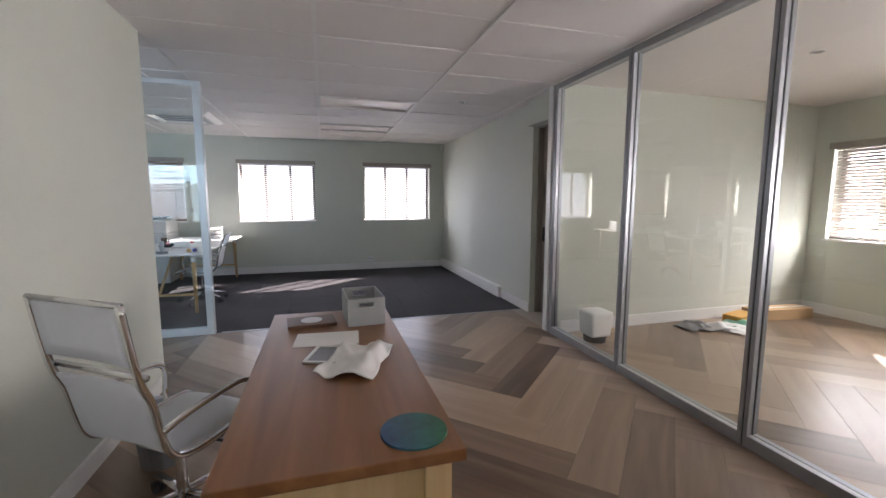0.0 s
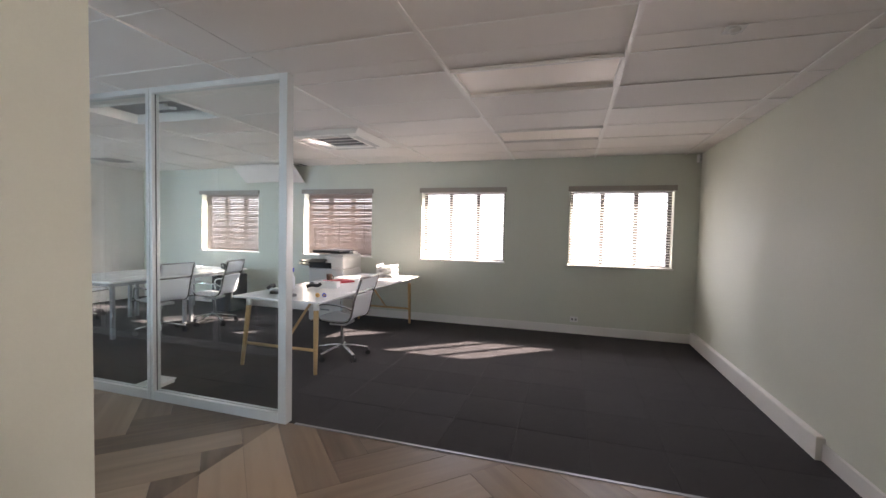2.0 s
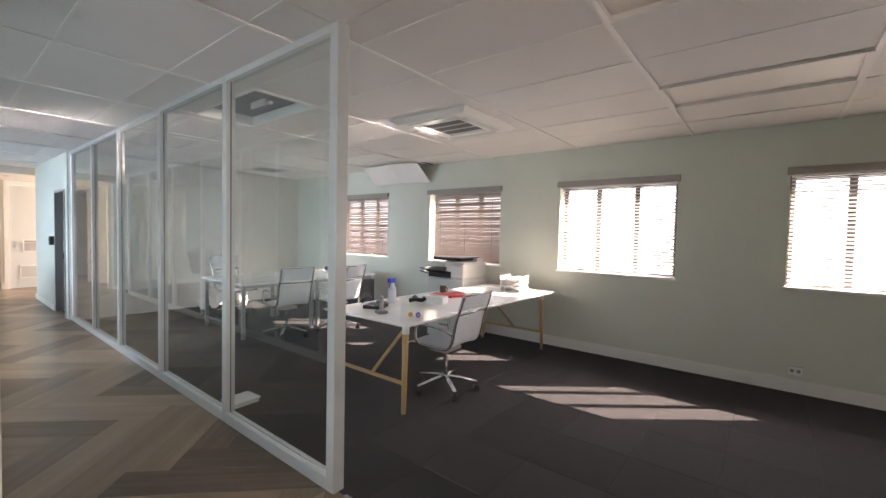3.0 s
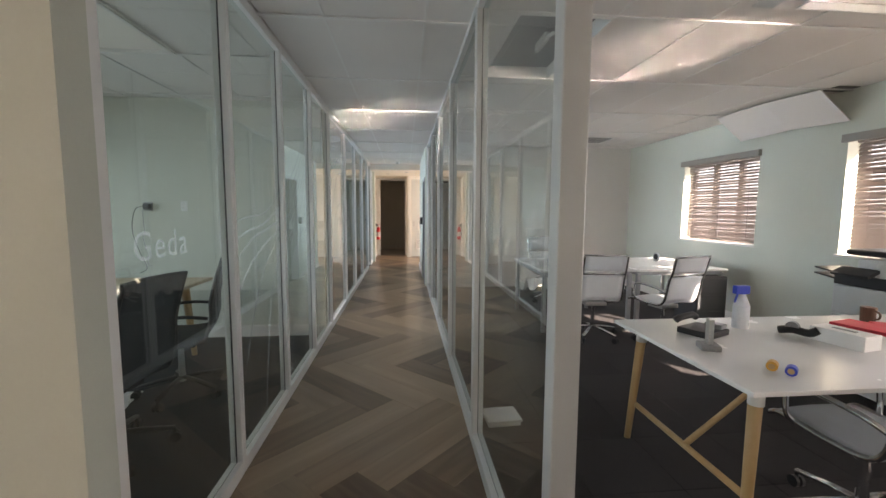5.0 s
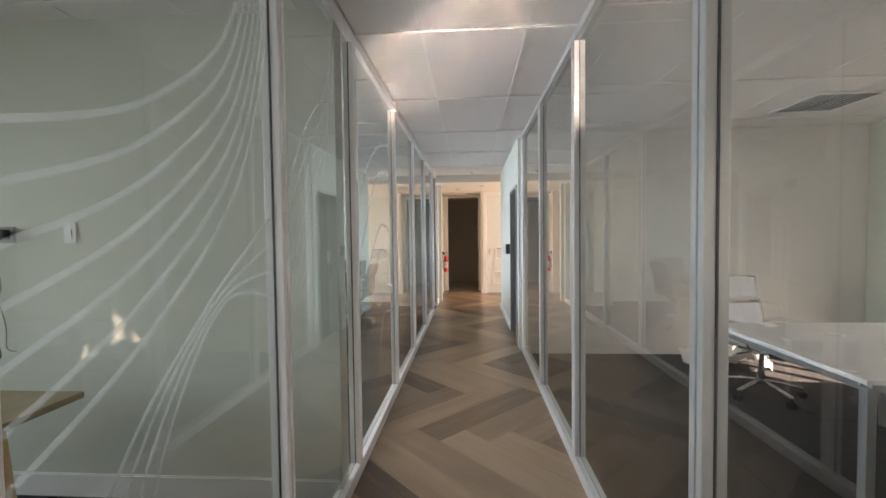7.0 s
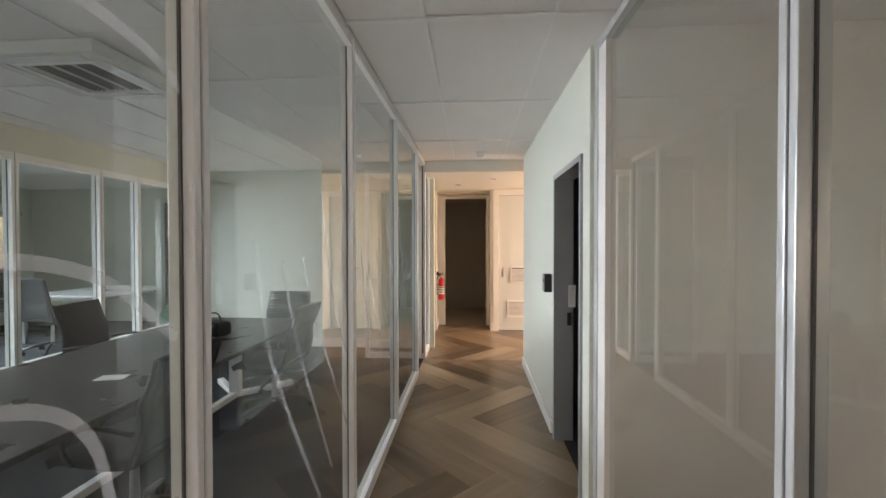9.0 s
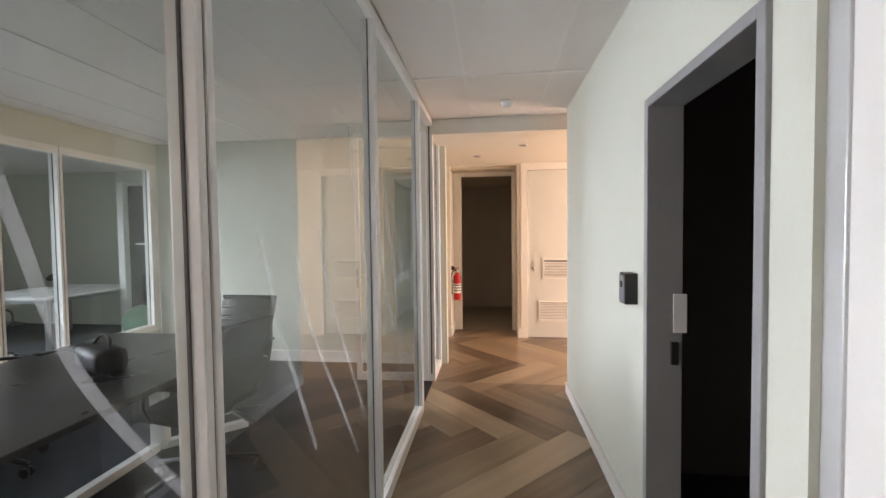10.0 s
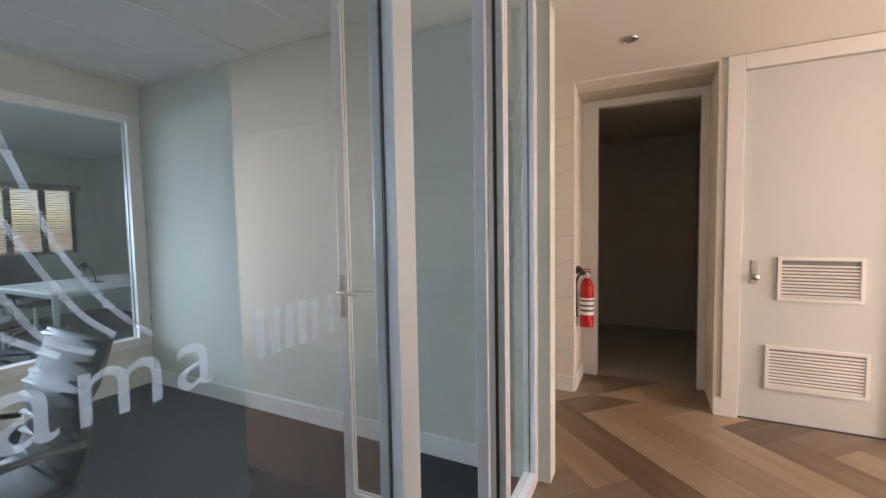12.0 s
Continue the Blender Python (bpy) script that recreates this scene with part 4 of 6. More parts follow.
for x, y, mt, lab in ((-1.405, 6.44, M_ORANGE, "small amber tape roll"), (-1.345, 6.47, M_BLUE, "small blue tape roll")):
    o = tagged(part("tape_roll", rod_bm((0, 0.02, 0.021), (0, -0.02, 0.021), 0.021, 0.021, 24), mt, smooth=False), lab + " lying on the white table", "tape")
    part("core", rod_bm((0, 0.0215, 0.021), (0, -0.0215, 0.021), 0.012, 0.012, 16), M_CARD, o, "cardboard core")
    o.matrix_world = pose(x, y, TT, 0, 0, 40)
b = empty("tissue_box", pose(-1.70, 7.12, TT, 0, 0, 12), "white tissue box on the table", "box")
part("carton", box_bm(-0.12, 0.12, -0.065, 0.065, 0, 0.075, 0.004), M_PAPER, b)
part("slot", box_bm(-0.05, 0.05, -0.012, 0.012, 0.074, 0.077), M_GREY, b)
tp = empty("tape_dispenser", pose(-1.84, 7.0, TT, 0, 0, 30), "black tape dispenser on the table", "dispenser")
part("body", tube_bm(smooth_line([(-0.08, 0, 0.02), (-0.02, 0, 0.035), (0.05, 0, 0.03), (0.09, 0, 0.055)], 4), 0.022, 8), M_BLACK, tp, smooth=True)
part("reel", rod_bm((-0.02, -0.015, 0.05), (-0.02, 0.015, 0.05), 0.03, 0.03, 18), M_GREY, tp)
for x, y, r, z in ((-1.93, 7.55, 15, 0), (-1.86, 7.7, -25, 0.0)):
    o = tagged(part("red_folder", box_bm(-0.14, 0.14, -0.1, 0.1, 0.0, 0.022, 0.003), M_RED_CARD), "red card folder on the white table", "folder", "red folders")
    o.matrix_world = pose(x, y, TT + z, 0, 0, r)
mg = empty("brown_mug", pose(-2.1, 7.75, TT), "small brown mug at the back of the table", "mug")
part("body", rod_bm((0, 0, 0), (0, 0, 0.09), 0.036, 0.04, 18), M_BROWN, mg)
part("ear", tube_bm(smooth_line([(0.036, 0, 0.075), (0.065, 0, 0.06), (0.062, 0, 0.03), (0.036, 0, 0.018)], 4), 0.006, 6), M_BROWN, mg, smooth=True)
tr = empty("letter_trays", pose(-1.60, 8.60, TT, 0, 0, 8), "stack of white letter trays full of papers", "trays")
for k in range(3):
    z = 0.005 + k * 0.068
    t = part("tray", box_bm(-0.13, 0.13, -0.17, 0.17, z, z + 0.006, 0.002), M_LAMINATE, tr)
    for x in (-0.13, 0.126):
        part("tray_side", box_bm(x, x + 0.004, -0.17, 0.17, z + 0.006, z + 0.05), M_LAMINATE, t)
    part("paper_sheaf", draped_bm(0.22, 0.3, 0.02, 8.3 + k, 12), M_PAPER, t).location = (0, 0, z + 0.008)
    for sx in (-0.12, 0.12):
        for sy in (-0.15, 0.15):
            part("riser", rod_bm((sx, sy, z), (sx, sy, z + 0.066), 0.005, 0.005, 6), M_LAMINATE, t)

pr = empty("photocopier", pose(-2.56, 8.66, 0), "pale grey floor-standing photocopier with a black lid", "photocopier")
part("cabinet", box_bm(-0.31, 0.31, -0.29, 0.29, 0.03, 0.62, 0.012), M_PRINTER, pr)
for z in (0.1, 0.27, 0.44):
    dw = part("paper_drawer", box_bm(-0.29, 0.29, -0.305, -0.29, z, z + 0.15, 0.004), M_PRINTER, pr)
    part("drawer_grip", box_bm(-0.08, 0.08, -0.311, -0.305, z + 0.1, z + 0.125, 0.002), M_GREY, dw)
part("engine", box_bm(-0.31, 0.31, -0.29, 0.29, 0.63, 0.86, 0.015), M_PRINTER, pr)
part("output_bay", box_bm(-0.30, 0.10, -0.296, 0.1, 0.865, 0.955, 0.004), M_BLACK, pr)
for z in (0.875, 0.925):
    flap = box_bm(-0.30, 0.0, -0.16, 0.16, -0.007, 0.007, 0.003)
    bmesh.ops.transform(flap, matrix=pose(-0.26, -0.04, z, 0, 8, 0), verts=flap.verts)
    part("output_tray", flap, M_BLACK, pr, "black output tray")
part("side_tower", box_bm(-0.02, 0.31, -0.29, 0.29, 0.86, 1.06, 0.03), M_PRINTER, pr)
part("scanner_bed", box_bm(-0.16, 0.30, -0.27, 0.29, 1.0, 1.085, 0.02), M_PRINTER, pr)
part("document_feeder", box_bm(-0.30, 0.20, -0.22, 0.27, 1.10, 1.15, 0.022), M_BLACK, pr, "black feeder lid")
part("hinge_block", box_bm(0.06, 0.26, 0.1, 0.27, 1.08, 1.13, 0.008), M_PRINTER, pr)
part("stacked_sheet", box_bm(-0.27, -0.12, -0.2, 0.0, 0.956, 0.962), M_PAPER, pr)
pan = box_bm(-0.14, 0.14, -0.06, 0.06, -0.012, 0.012, 0.006)
bmesh.ops.transform(pan, matrix=pose(-0.12, -0.33, 0.98, 25, 0, 0), verts=pan.verts)
part("control_panel", pan, M_BLACK, pr, "black tilting control panel")
for x in (-0.25, 0.25):
    for y in (-0.23, 0.23):
        part("caster", rod_bm((x - 0.012, y, 0.018), (x + 0.012, y, 0.018), 0.018, 0.018, 12), M_BLACK, pr)


def bench_desk(m, w, d, label, dark_end=False):
    t = empty("bench_desk", m, label, "desk")
    part("desktop", box_bm(-w / 2, w / 2, -d / 2, d / 2, 0.725, 0.75, 0.003), M_LAMINATE, t, "white laminate desktop")
    for x in (-1, 1):
        for y in (-1, 1):
            part("leg", box_bm(x * (w / 2 - 0.05) - 0.022, x * (w / 2 - 0.05) + 0.022, y * (d / 2 - 0.05) - 0.022, y * (d / 2 - 0.05) + 0.022, 0.003, 0.70, 0.003), M_ALU, t, "square grey metal leg")
        part("rail", box_bm(x * (w / 2 - 0.05) - 0.018, x * (w / 2 - 0.05) + 0.018, -d / 2 + 0.05, d / 2 - 0.05, 0.68, 0.724, 0.002), M_ALU, t)
    for y in (-1, 1):
        part("rail", box_bm(-w / 2 + 0.07, w / 2 - 0.07, y * (d / 2 - 0.05) - 0.018, y * (d / 2 - 0.05) + 0.018, 0.68, 0.724, 0.002), M_ALU, t)
    for x in (-w / 5, w / 5):
        part("cable_cap", rod_bm((x, 0, 0.749), (x, 0, 0.753), 0.04, 0.04, 20), M_PRINTER, t)
    return t


bench_desk(pose(-5.06, 7.02, 0), 1.24, 1.14, "white bench desk on square metal legs")
bench_desk(pose(-5.06, 8.18, 0), 1.24, 1.16, "white bench desk in sunlight near the window")
ped = empty("desk_pedestal", pose(-4.62, 8.55, 0), "dark pedestal cabinet under the bench desk", "cabinet")
part("carcass", box_bm(-0.2, 0.2, -0.19, 0.19, 0.02, 0.66, 0.004), M_FABRIC, ped)
for z in (0.06, 0.26, 0.46):
    part("drawer", box_bm(0.2, 0.214, -0.18, 0.18, z, z + 0.18, 0.003), M_FABRIC, ped)
sling_chair(pose(-4.28, 7.0, 0, 0, 0, 84), 0.98, "white mesh chair with chrome base at the bench desk", "white mesh chairs")
sling_chair(pose(-4.1, 7.72, 0, 0, 0, 104), 0.98, "white mesh chair turned beside the bench desk", "white mesh chairs")
sling_chair(pose(-6.2, 7.18, 0, 0, 0, -82), 1.0, "high white mesh chair behind the bench desk", "white mesh chairs")
ph = empty("desk_phone", pose(-4.66, 8.55, 0.75, 0, 0, 60), "black desk telephone near the window", "telephone")
part("phone_base", box_bm(-0.09, 0.09, -0.1, 0.1, 0.0, 0.05, 0.008), M_BLACK, ph)
part("handset", tube_bm(smooth_line([(-0.08, -0.1, 0.07), (-0.08, -0.05, 0.085), (-0.08, 0.05, 0.085), (-0.08, 0.1, 0.07)], 4), 0.02, 8), M_BLACK, ph, smooth=True)
cl = empty("desk_clock", pose(-5.25, 8.35, 0.75, 0, 0, 10), "small steel desk clock", "clock")
part("ring", tube_bm([(0.05 * math.cos(a), 0, 0.06 + 0.05 * math.sin(a)) for a in [2 * math.pi * k / 20 for k in range(21)]], 0.012, 8), M_STEEL, cl, smooth=True)
part("face", rod_bm((0, -0.006, 0.06), (0, 0.006, 0.06), 0.045, 0.045, 20), M_BLACK, cl)
part("foot", box_bm(-0.03, 0.03, -0.02, 0.02, 0, 0.012, 0.002), M_STEEL, cl)
for i, (x, y, r) in enumerate(((-7.02, 7.18, 15), (-6.95, 7.55, -30))):
    o = tagged(part("plastic_sack", draped_bm(0.42, 0.36, 0.20, 11.3 + i, 22), M_PAPER, smooth=True), "crumpled white plastic sack on the carpet by the wall", "sack", "white sacks")
    o.matrix_world = pose(x, y, 0.003, 0, 0, r)
dp = empty("floor_plate", pose(-2.50, 5.53, 0.002, 0, 0, 4), "flat white plastic box lying by the glass post", "box")
part("lid", box_bm(-0.10, 0.10, -0.12, 0.12, 0.03, 0.045, 0.005), M_LAMINATE, dp)
part("tray", box_bm(-0.09, 0.09, -0.11, 0.11, 0.0, 0.03, 0.004), M_LAMINATE, dp)


# ceiling fixtures
def troffer(x, y, z=H):
    t = empty("ceiling_light", pose(x, y, z), "unlit recessed ceiling light panel with a pale diffuser", "ceiling light", "recessed light panels")
    for a in ((-0.578, 0.578, -0.292, -0.268), (-0.578, 0.578, 0.268, 0.292), (-0.578, -0.554, -0.268, 0.268), (0.554, 0.578, -0.268, 0.268)):
        part("frame", box_bm(*a, -0.014, 0.03, 0.003), M_TEE, t)
    part("diffuser", box_bm(-0.554, 0.554, -0.268, 0.268, 0.014, 0.02), M_DIFFUSER, t)
    part("housing", box_bm(-0.57, 0.57, -0.285, 0.285, 0.03, 0.06), M_TEE, t)
    return t


for x, y in TROFFERS:
    troffer(x, y)
t = empty("ceiling_light", pose(*OPEN_LIGHT, H), "recessed ceiling light with its cover off, dull grey inside", "ceiling light", "recessed light panels")
for a in ((-0.598, 0.598, -0.298, -0.28), (-0.598, 0.598, 0.28, 0.298), (-0.598, -0.58, -0.28, 0.28), (0.58, 0.598, -0.28, 0.28)):
    part("frame", box_bm(*a, -0.012, 0.09, 0.002), M_TEE, t)
part("housing", box_bm(-0.58, 0.58, -0.28, 0.28, 0.09, 0.1), M_GREY, t, "dull grey housing")
holder = part("lamp_holder", box_bm(-0.10, 0.14, 0.02, 0.05, 0.03, 0.09, 0.004), M_LAMINATE, t, "white lamp holder")
part("lamp_stub", rod_bm((0.14, 0.035, 0.05), (0.26, 0.035, 0.03), 0.014, 0.014, 12), M_LAMINATE, holder, smooth=True)


def cassette(x, y, s=0.475):
    t = empty("air_conditioner", pose(x, y, H), "white ceiling cassette air conditioner with a grey grille", "air conditioner", "ceiling cassettes")
    bm = bmesh.new()
    o, i = [(-s, -s), (s, -s), (s, s), (-s, s)], [(-s * 0.52, -s * 0.52), (s * 0.52, -s * 0.52), (s * 0.52, s * 0.52), (-s * 0.52, s * 0.52)]
    lo = [bm.verts.new((a, b, -0.004)) for a, b in o]
    mid = [bm.verts.new((a * 0.86, b * 0.86, -0.04)) for a, b in o]
    inn = [bm.verts.new((a, b, -0.045)) for a, b in i]
    up = [bm.verts.new((a, b, -0.02)) for a, b in i]
    top = [bm.verts.new((a, b, 0.0)) for a, b in o]
    for p, q in ((top, lo), (lo, mid), (mid, inn), (inn, up)):
        for k in range(4):
            bm.faces.new((p[k], p[(k + 1) % 4], q[(k + 1) % 4], q[k]))
    bmesh.ops.recalc_face_normals(bm, faces=bm.faces)
    part("fascia", bm, M_WHITE, t)
    g = part("grille", box_bm(-s * 0.52, s * 0.52, -s * 0.52, s * 0.52, -0.022, -0.018), M_GREY, t, "grey intake grille")
    for k in range(13):
        yy = -s * 0.48 + k * s * 0.96 / 12
        part("louvre", box_bm(-s * 0.5, s * 0.5, yy - 0.004, yy + 0.004, -0.036, -0.022), M_GREY if k % 4 else M_TEE, g)
    for k in range(4):
        fl = box_bm(-s * 0.62, s * 0.62, -s * 0.8, -s * 0.62, -0.006, 0.0, 0.002)
        bmesh.ops.transform(fl, matrix=pose(0, 0, -0.045, 0, 0, 90 * k), verts=fl.verts)
        part("air_flap", fl, M_LAMINATE, t)
    return t


cassette(-1.655, 7.32)
cassette(-7.75, 2.2, 0.42)
vt = empty("ceiling_vent", pose(-6.55, 7.95, H), "square dark ceiling air vent", "vent")
for a in ((-0.3, 0.3, -0.3, -0.26), (-0.3, 0.3, 0.26, 0.3), (-0.3, -0.26, -0.26, 0.26), (0.26, 0.3, -0.26, 0.26)):
    part("frame", box_bm(*a, -0.012, 0.0, 0.002), M_TEE, vt)
for k in range(9):
    y = -0.23 + k * 0.0575
    part("slat", box_bm(-0.26, 0.26, y - 0.018, y + 0.012, -0.008, -0.004), M_GREY, vt)
hang = box_bm(-0.61, 0.61, 0.0, 0.44, -0.012, 0.0, 0.002)
bmesh.ops.bisect_plane(hang, geom=hang.verts[:] + hang.edges[:] + hang.faces[:], plane_co=(0, 0, 0), plane_no=(1, 0, 0))
for v in hang.verts:
    v.co.z -= 0.03 * (v.co.x / 0.58) ** 2
tile = tagged(part("ceiling_board_loose", hang, M_CEIL), "loose white ceiling board hanging down at the wall", "ceiling board")
tile.matrix_world = pose(-4.07, 8.73, H - 0.006, -37, 0, 3)
# No opening is cut; a thin black plate gives the gap's darkness.
structure("dark_gap_plate", box_bm(-3.62, -3.44, 8.9, 9.12, H - 0.002, H + 0.002), M_BLACK, "black plate standing in for the loose board's dark gap", "ceiling")
o = empty("ceiling_sensor", pose(1.935, 5.34, H), "small white square ceiling sensor", "sensor")
part("plate", box_bm(-0.05, 0.05, -0.05, 0.05, -0.012, -0.004, 0.004), M_LAMINATE, o)
part("dome", rod_bm((0, 0, -0.03), (0, 0, -0.012), 0.02, 0.03, 16), M_LAMINATE, o, smooth=True)
o = empty("motion_sensor", pose(2.745, 9.10, 2.54, 0, 0, 45), "white corner motion detector", "sensor")
part("body", box_bm(-0.03, 0.03, -0.02, 0.02, -0.055, 0.055, 0.012), M_LAMINATE, o)
part("lens", box_bm(-0.022, 0.022, -0.024, -0.019, -0.03, 0.0, 0.003), M_PRINTER, o)
o = empty("wall_socket", pose(1.20, 9.118, 0.22), "white double wall socket above the skirting", "socket")
part("plate", box_bm(-0.055, 0.055, -0.01, 0.022, -0.04, 0.04, 0.003), M_LAMINATE, o)
for x in (-0.025, 0.025):
    part("outlet", box_bm(x - 0.014, x + 0.014, -0.013, -0.01, -0.015, 0.015, 0.002), M_GREY, o)

# ---- meeting room ----
mt = empty("meeting_table", pose(-2.95, 2.25, 0), "brown veneered meeting table with timber legs", "table")
part("tabletop", box_bm(-1.25, 1.25, -0.65, 0.65, 0.72, 0.75, 0.006), M_MEETING_TOP, mt)
for x in (-1.0, 1.0):
    for y in (-0.5, 0.5):
        part("leg", rod_bm((x * 1.06, y * 1.06, 0.003), (x, y, 0.72), 0.025, 0.038, 12), M_OAK, mt, smooth=True)
    part("cross_rail", box_bm(x - 0.02, x + 0.02, -0.5, 0.5, 0.64, 0.72, 0.003), M_OAK, mt)
task_chair(pose(-2.28, 3.15, 0.002, 0, 0, 172), "dark mesh high-back chair at the meeting table", "meeting chairs")
task_chair(pose(-3.12, 3.12, 0.002, 0, 0, 196), "dark mesh high-back chair at the meeting table", "meeting chairs")
task_chair(pose(-2.5, 1.35, 0.002, 0, 0, 5), "dark mesh high-back chair at the meeting table", "meeting chairs")
bg = empty("backpack", pose(-1.72, 3.35, 0.002, 0, 0, 15), "black backpack standing on the carpet", "bag")
body = box_bm(-0.17, 0.17, -0.11, 0.11, 0.0, 0.46, 0.06)
for v in body.verts:
    v.co += 0.012 * Vector((noise.noise(v.co * 7), noise.noise(v.co * 7 + Vector((3, 1, 2))), 0))
part("sack", body, M_LEATHER, bg, smooth=True)
part("front_pocket", box_bm(-0.12, 0.12, 0.10, 0.15, 0.03, 0.25, 0.025), M_LEATHER, bg, smooth=True)
part("carry_loop", tube_bm(smooth_line([(-0.05, 0, 0.44), (-0.04, 0, 0.50), (0.04, 0, 0.50), (0.05, 0, 0.44)], 5), 0.01, 6), M_LEATHER, bg, smooth=True)
o = tagged(part("paper_sheet", draped_bm(0.30, 0.21, 0.012, 2.2, 12), M_PAPER, smooth=True), "white paper sheet on the dark carpet", "paper")
o.matrix_world = pose(-3.0, 2.72, 0.003, 0, 0, 10)
for x, y, r in ((-3.75, 2.55, 20), (-3.5, 2.62, -10)):
    o = empty("desk_cup", pose(x, y, 0.75, 0, 0, r), "small white cup on the meeting table", "cup", "cups")
    part("body", rod_bm((0, 0, 0), (0, 0, 0.08), 0.026, 0.034, 16), M_LAMINATE, o)
    part("ear", tube_bm(smooth_line([(0.03, 0, 0.065), (0.055, 0, 0.05), (0.03, 0, 0.02)], 4), 0.005, 6), M_LAMINATE, o)
o = empty("wall_plug", pose(-4.60, 2.09, 1.465), "black power plug in a wall outlet with a loose cable", "socket")
part("outlet", box_bm(0.0, 0.012, -0.045, 0.045, -0.045, 0.045, 0.003), M_GREY, o)
part("plug", box_bm(0.012, 0.06, -0.028, 0.028, -0.03, 0.03, 0.008), M_BLACK, o)
part("cable", tube_bm(smooth_line([(0.05, 0, 0.0), (0.06, -0.10, -0.03), (0.05, -0.15, -0.25), (0.04, -0.09, -0.5), (0.05, -0.02, -0.66), (0.04, -0.1, -0.72)], 8), 0.004, 6), M_BLACK, o, smooth=True)
part("cable", tube_bm(smooth_line([(0.04, -0.035, -0.02), (0.03, -0.046, -0.12), (0.012, -0.046, -0.29), (0.012, -0.068, -0.35), (0.012, -0.028, -0.51), (0.012, -0.028, -0.63), (0.012, 0.03, -0.65)], 6), 0.003, 6), M_GREY, o, "thin grey cable", True)
o = empty("light_switch", pose(-4.60, 2.46, 1.47), "white wall switch plate", "switch")
part("plate", box_bm(0.0, 0.009, -0.035, 0.035, -0.055, 0.055, 0.003), M_LAMINATE, o)
part("rocker", box_bm(0.009, 0.013, -0.012, 0.012, -0.018, 0.018, 0.001), M_WHITE, o)

# ---- boardroom ----
bt = empty("board_table", pose(-8.08, 2.25, 0), "long dark boardroom table on a white steel base", "table")
part("tabletop", box_bm(-1.475, 1.475, -0.64, 0.64, 0.71, 0.74, 0.006), M_DARK_TOP, bt)
for e in (-1, 1):
    x = 1.15 * e
    fr = part("column", box_bm(x - 0.035, x + 0.035, -0.05, 0.05, 0.03, 0.67, 0.005), M_LAMINATE, bt, "white steel column")
    part("top_bar", box_bm(x - 0.03, x + 0.03, -0.45, 0.45, 0.665, 0.71, 0.004), M_LAMINATE, fr)
    for side in (-1, 1):
        foot = box_bm(0.0, 0.56, -0.032, 0.032, 0.012, 0.062, 0.005)
        bmesh.ops.transform(foot, matrix=pose(x, 0, 0, 0, 0, side * 46 if e > 0 else 180 - side * 46), verts=foot.verts)
        part("forked_foot", foot, M_LAMINATE, fr, "white steel forked foot")
part("spine", box_bm(-1.115, 1.115, -0.03, 0.03, 0.014, 0.066, 0.004), M_LAMINATE, bt, "white steel spine along the floor")
for x, y, r in ((-7.38, 2.78, 178), (-8.92, 2.80, 176)):
    task_chair(pose(x, y, 0.002, 0, 0, r), "dark high-back chair at the boardroom table", "boardroom chairs", top=0.98)
task_chair(pose(-9.61, 2.49, 0.002, 0, 0, -91), "padded dark leather chair at the table's end", "boardroom chairs", ribs=True, top=0.98)
for x, y, r in ((-7.25, 1.40, -6), (-8.82, 1.36, 6)):
    task_chair(pose(x, y, 0.002, 0, 0, r), "dark high-back chair across the boardroom table", "boardroom chairs", top=1.0)
sheet = tagged(part("notepaper", box_bm(-0.045, 0.045, -0.075, 0.075, 0, 0.004), M_PAPER), "small white paper lying on the boardroom table", "paper")
sheet.matrix_world = pose(-7.59, 2.465, 0.7405, 0, 0, 12)
o = empty("handbag", pose(-8.73, 2.34, 0.74, 0, 0, 65), "dark brown bag lying on the boardroom table", "bag")
part("sack", box_bm(-0.17, 0.17, -0.08, 0.08, 0, 0.13, 0.045), M_LEATHER, o, smooth=True)
part("strap", tube_bm(smooth_line([(-0.12, 0, 0.11), (-0.06, 0.02, 0.18), (0.06, 0.02, 0.18), (0.12, 0, 0.11)], 5), 0.008, 6), M_LEATHER, o, smooth=True)

fc = empty("flip_chart", pose(-6.02, 2.92, 0.002, 0, 0, 96), "white flip chart board with a paper sheet on a stand", "flip chart")
part("board", box_bm(-0.38, 0.38, -0.012, 0.012, 0.52, 1.84, 0.006), M_LAMINATE, fc, "white writing board")
part("paper_pad", draped_bm(0.70, 0.80, 0.012, 6.6, 18), M_PAPER, fc, "hanging paper sheet", True).matrix_local = pose(0, -0.016, 1.44, 90, 0, 0)
for s in (-1, 1):
    part("leg", rod_bm((s * 0.40, 0, 0.0), (s * 0.40, 0, 1.86), 0.02, 0.02, 12), M_LAMINATE, fc, smooth=True)
    part("foot", box_bm(s * 0.40 - 0.025, s * 0.40 + 0.025, -0.28, 0.28, 0.0, 0.035, 0.006), M_BLACK, fc)
    part("clamp", box_bm(s * 0.40 - 0.03, s * 0.40 + 0.03, -0.045, 0.03, 1.77, 1.86, 0.008), M_BLACK, fc, "black clamp")
troffer(-6.185, 2.845)
troffer(-2.675, 2.845)

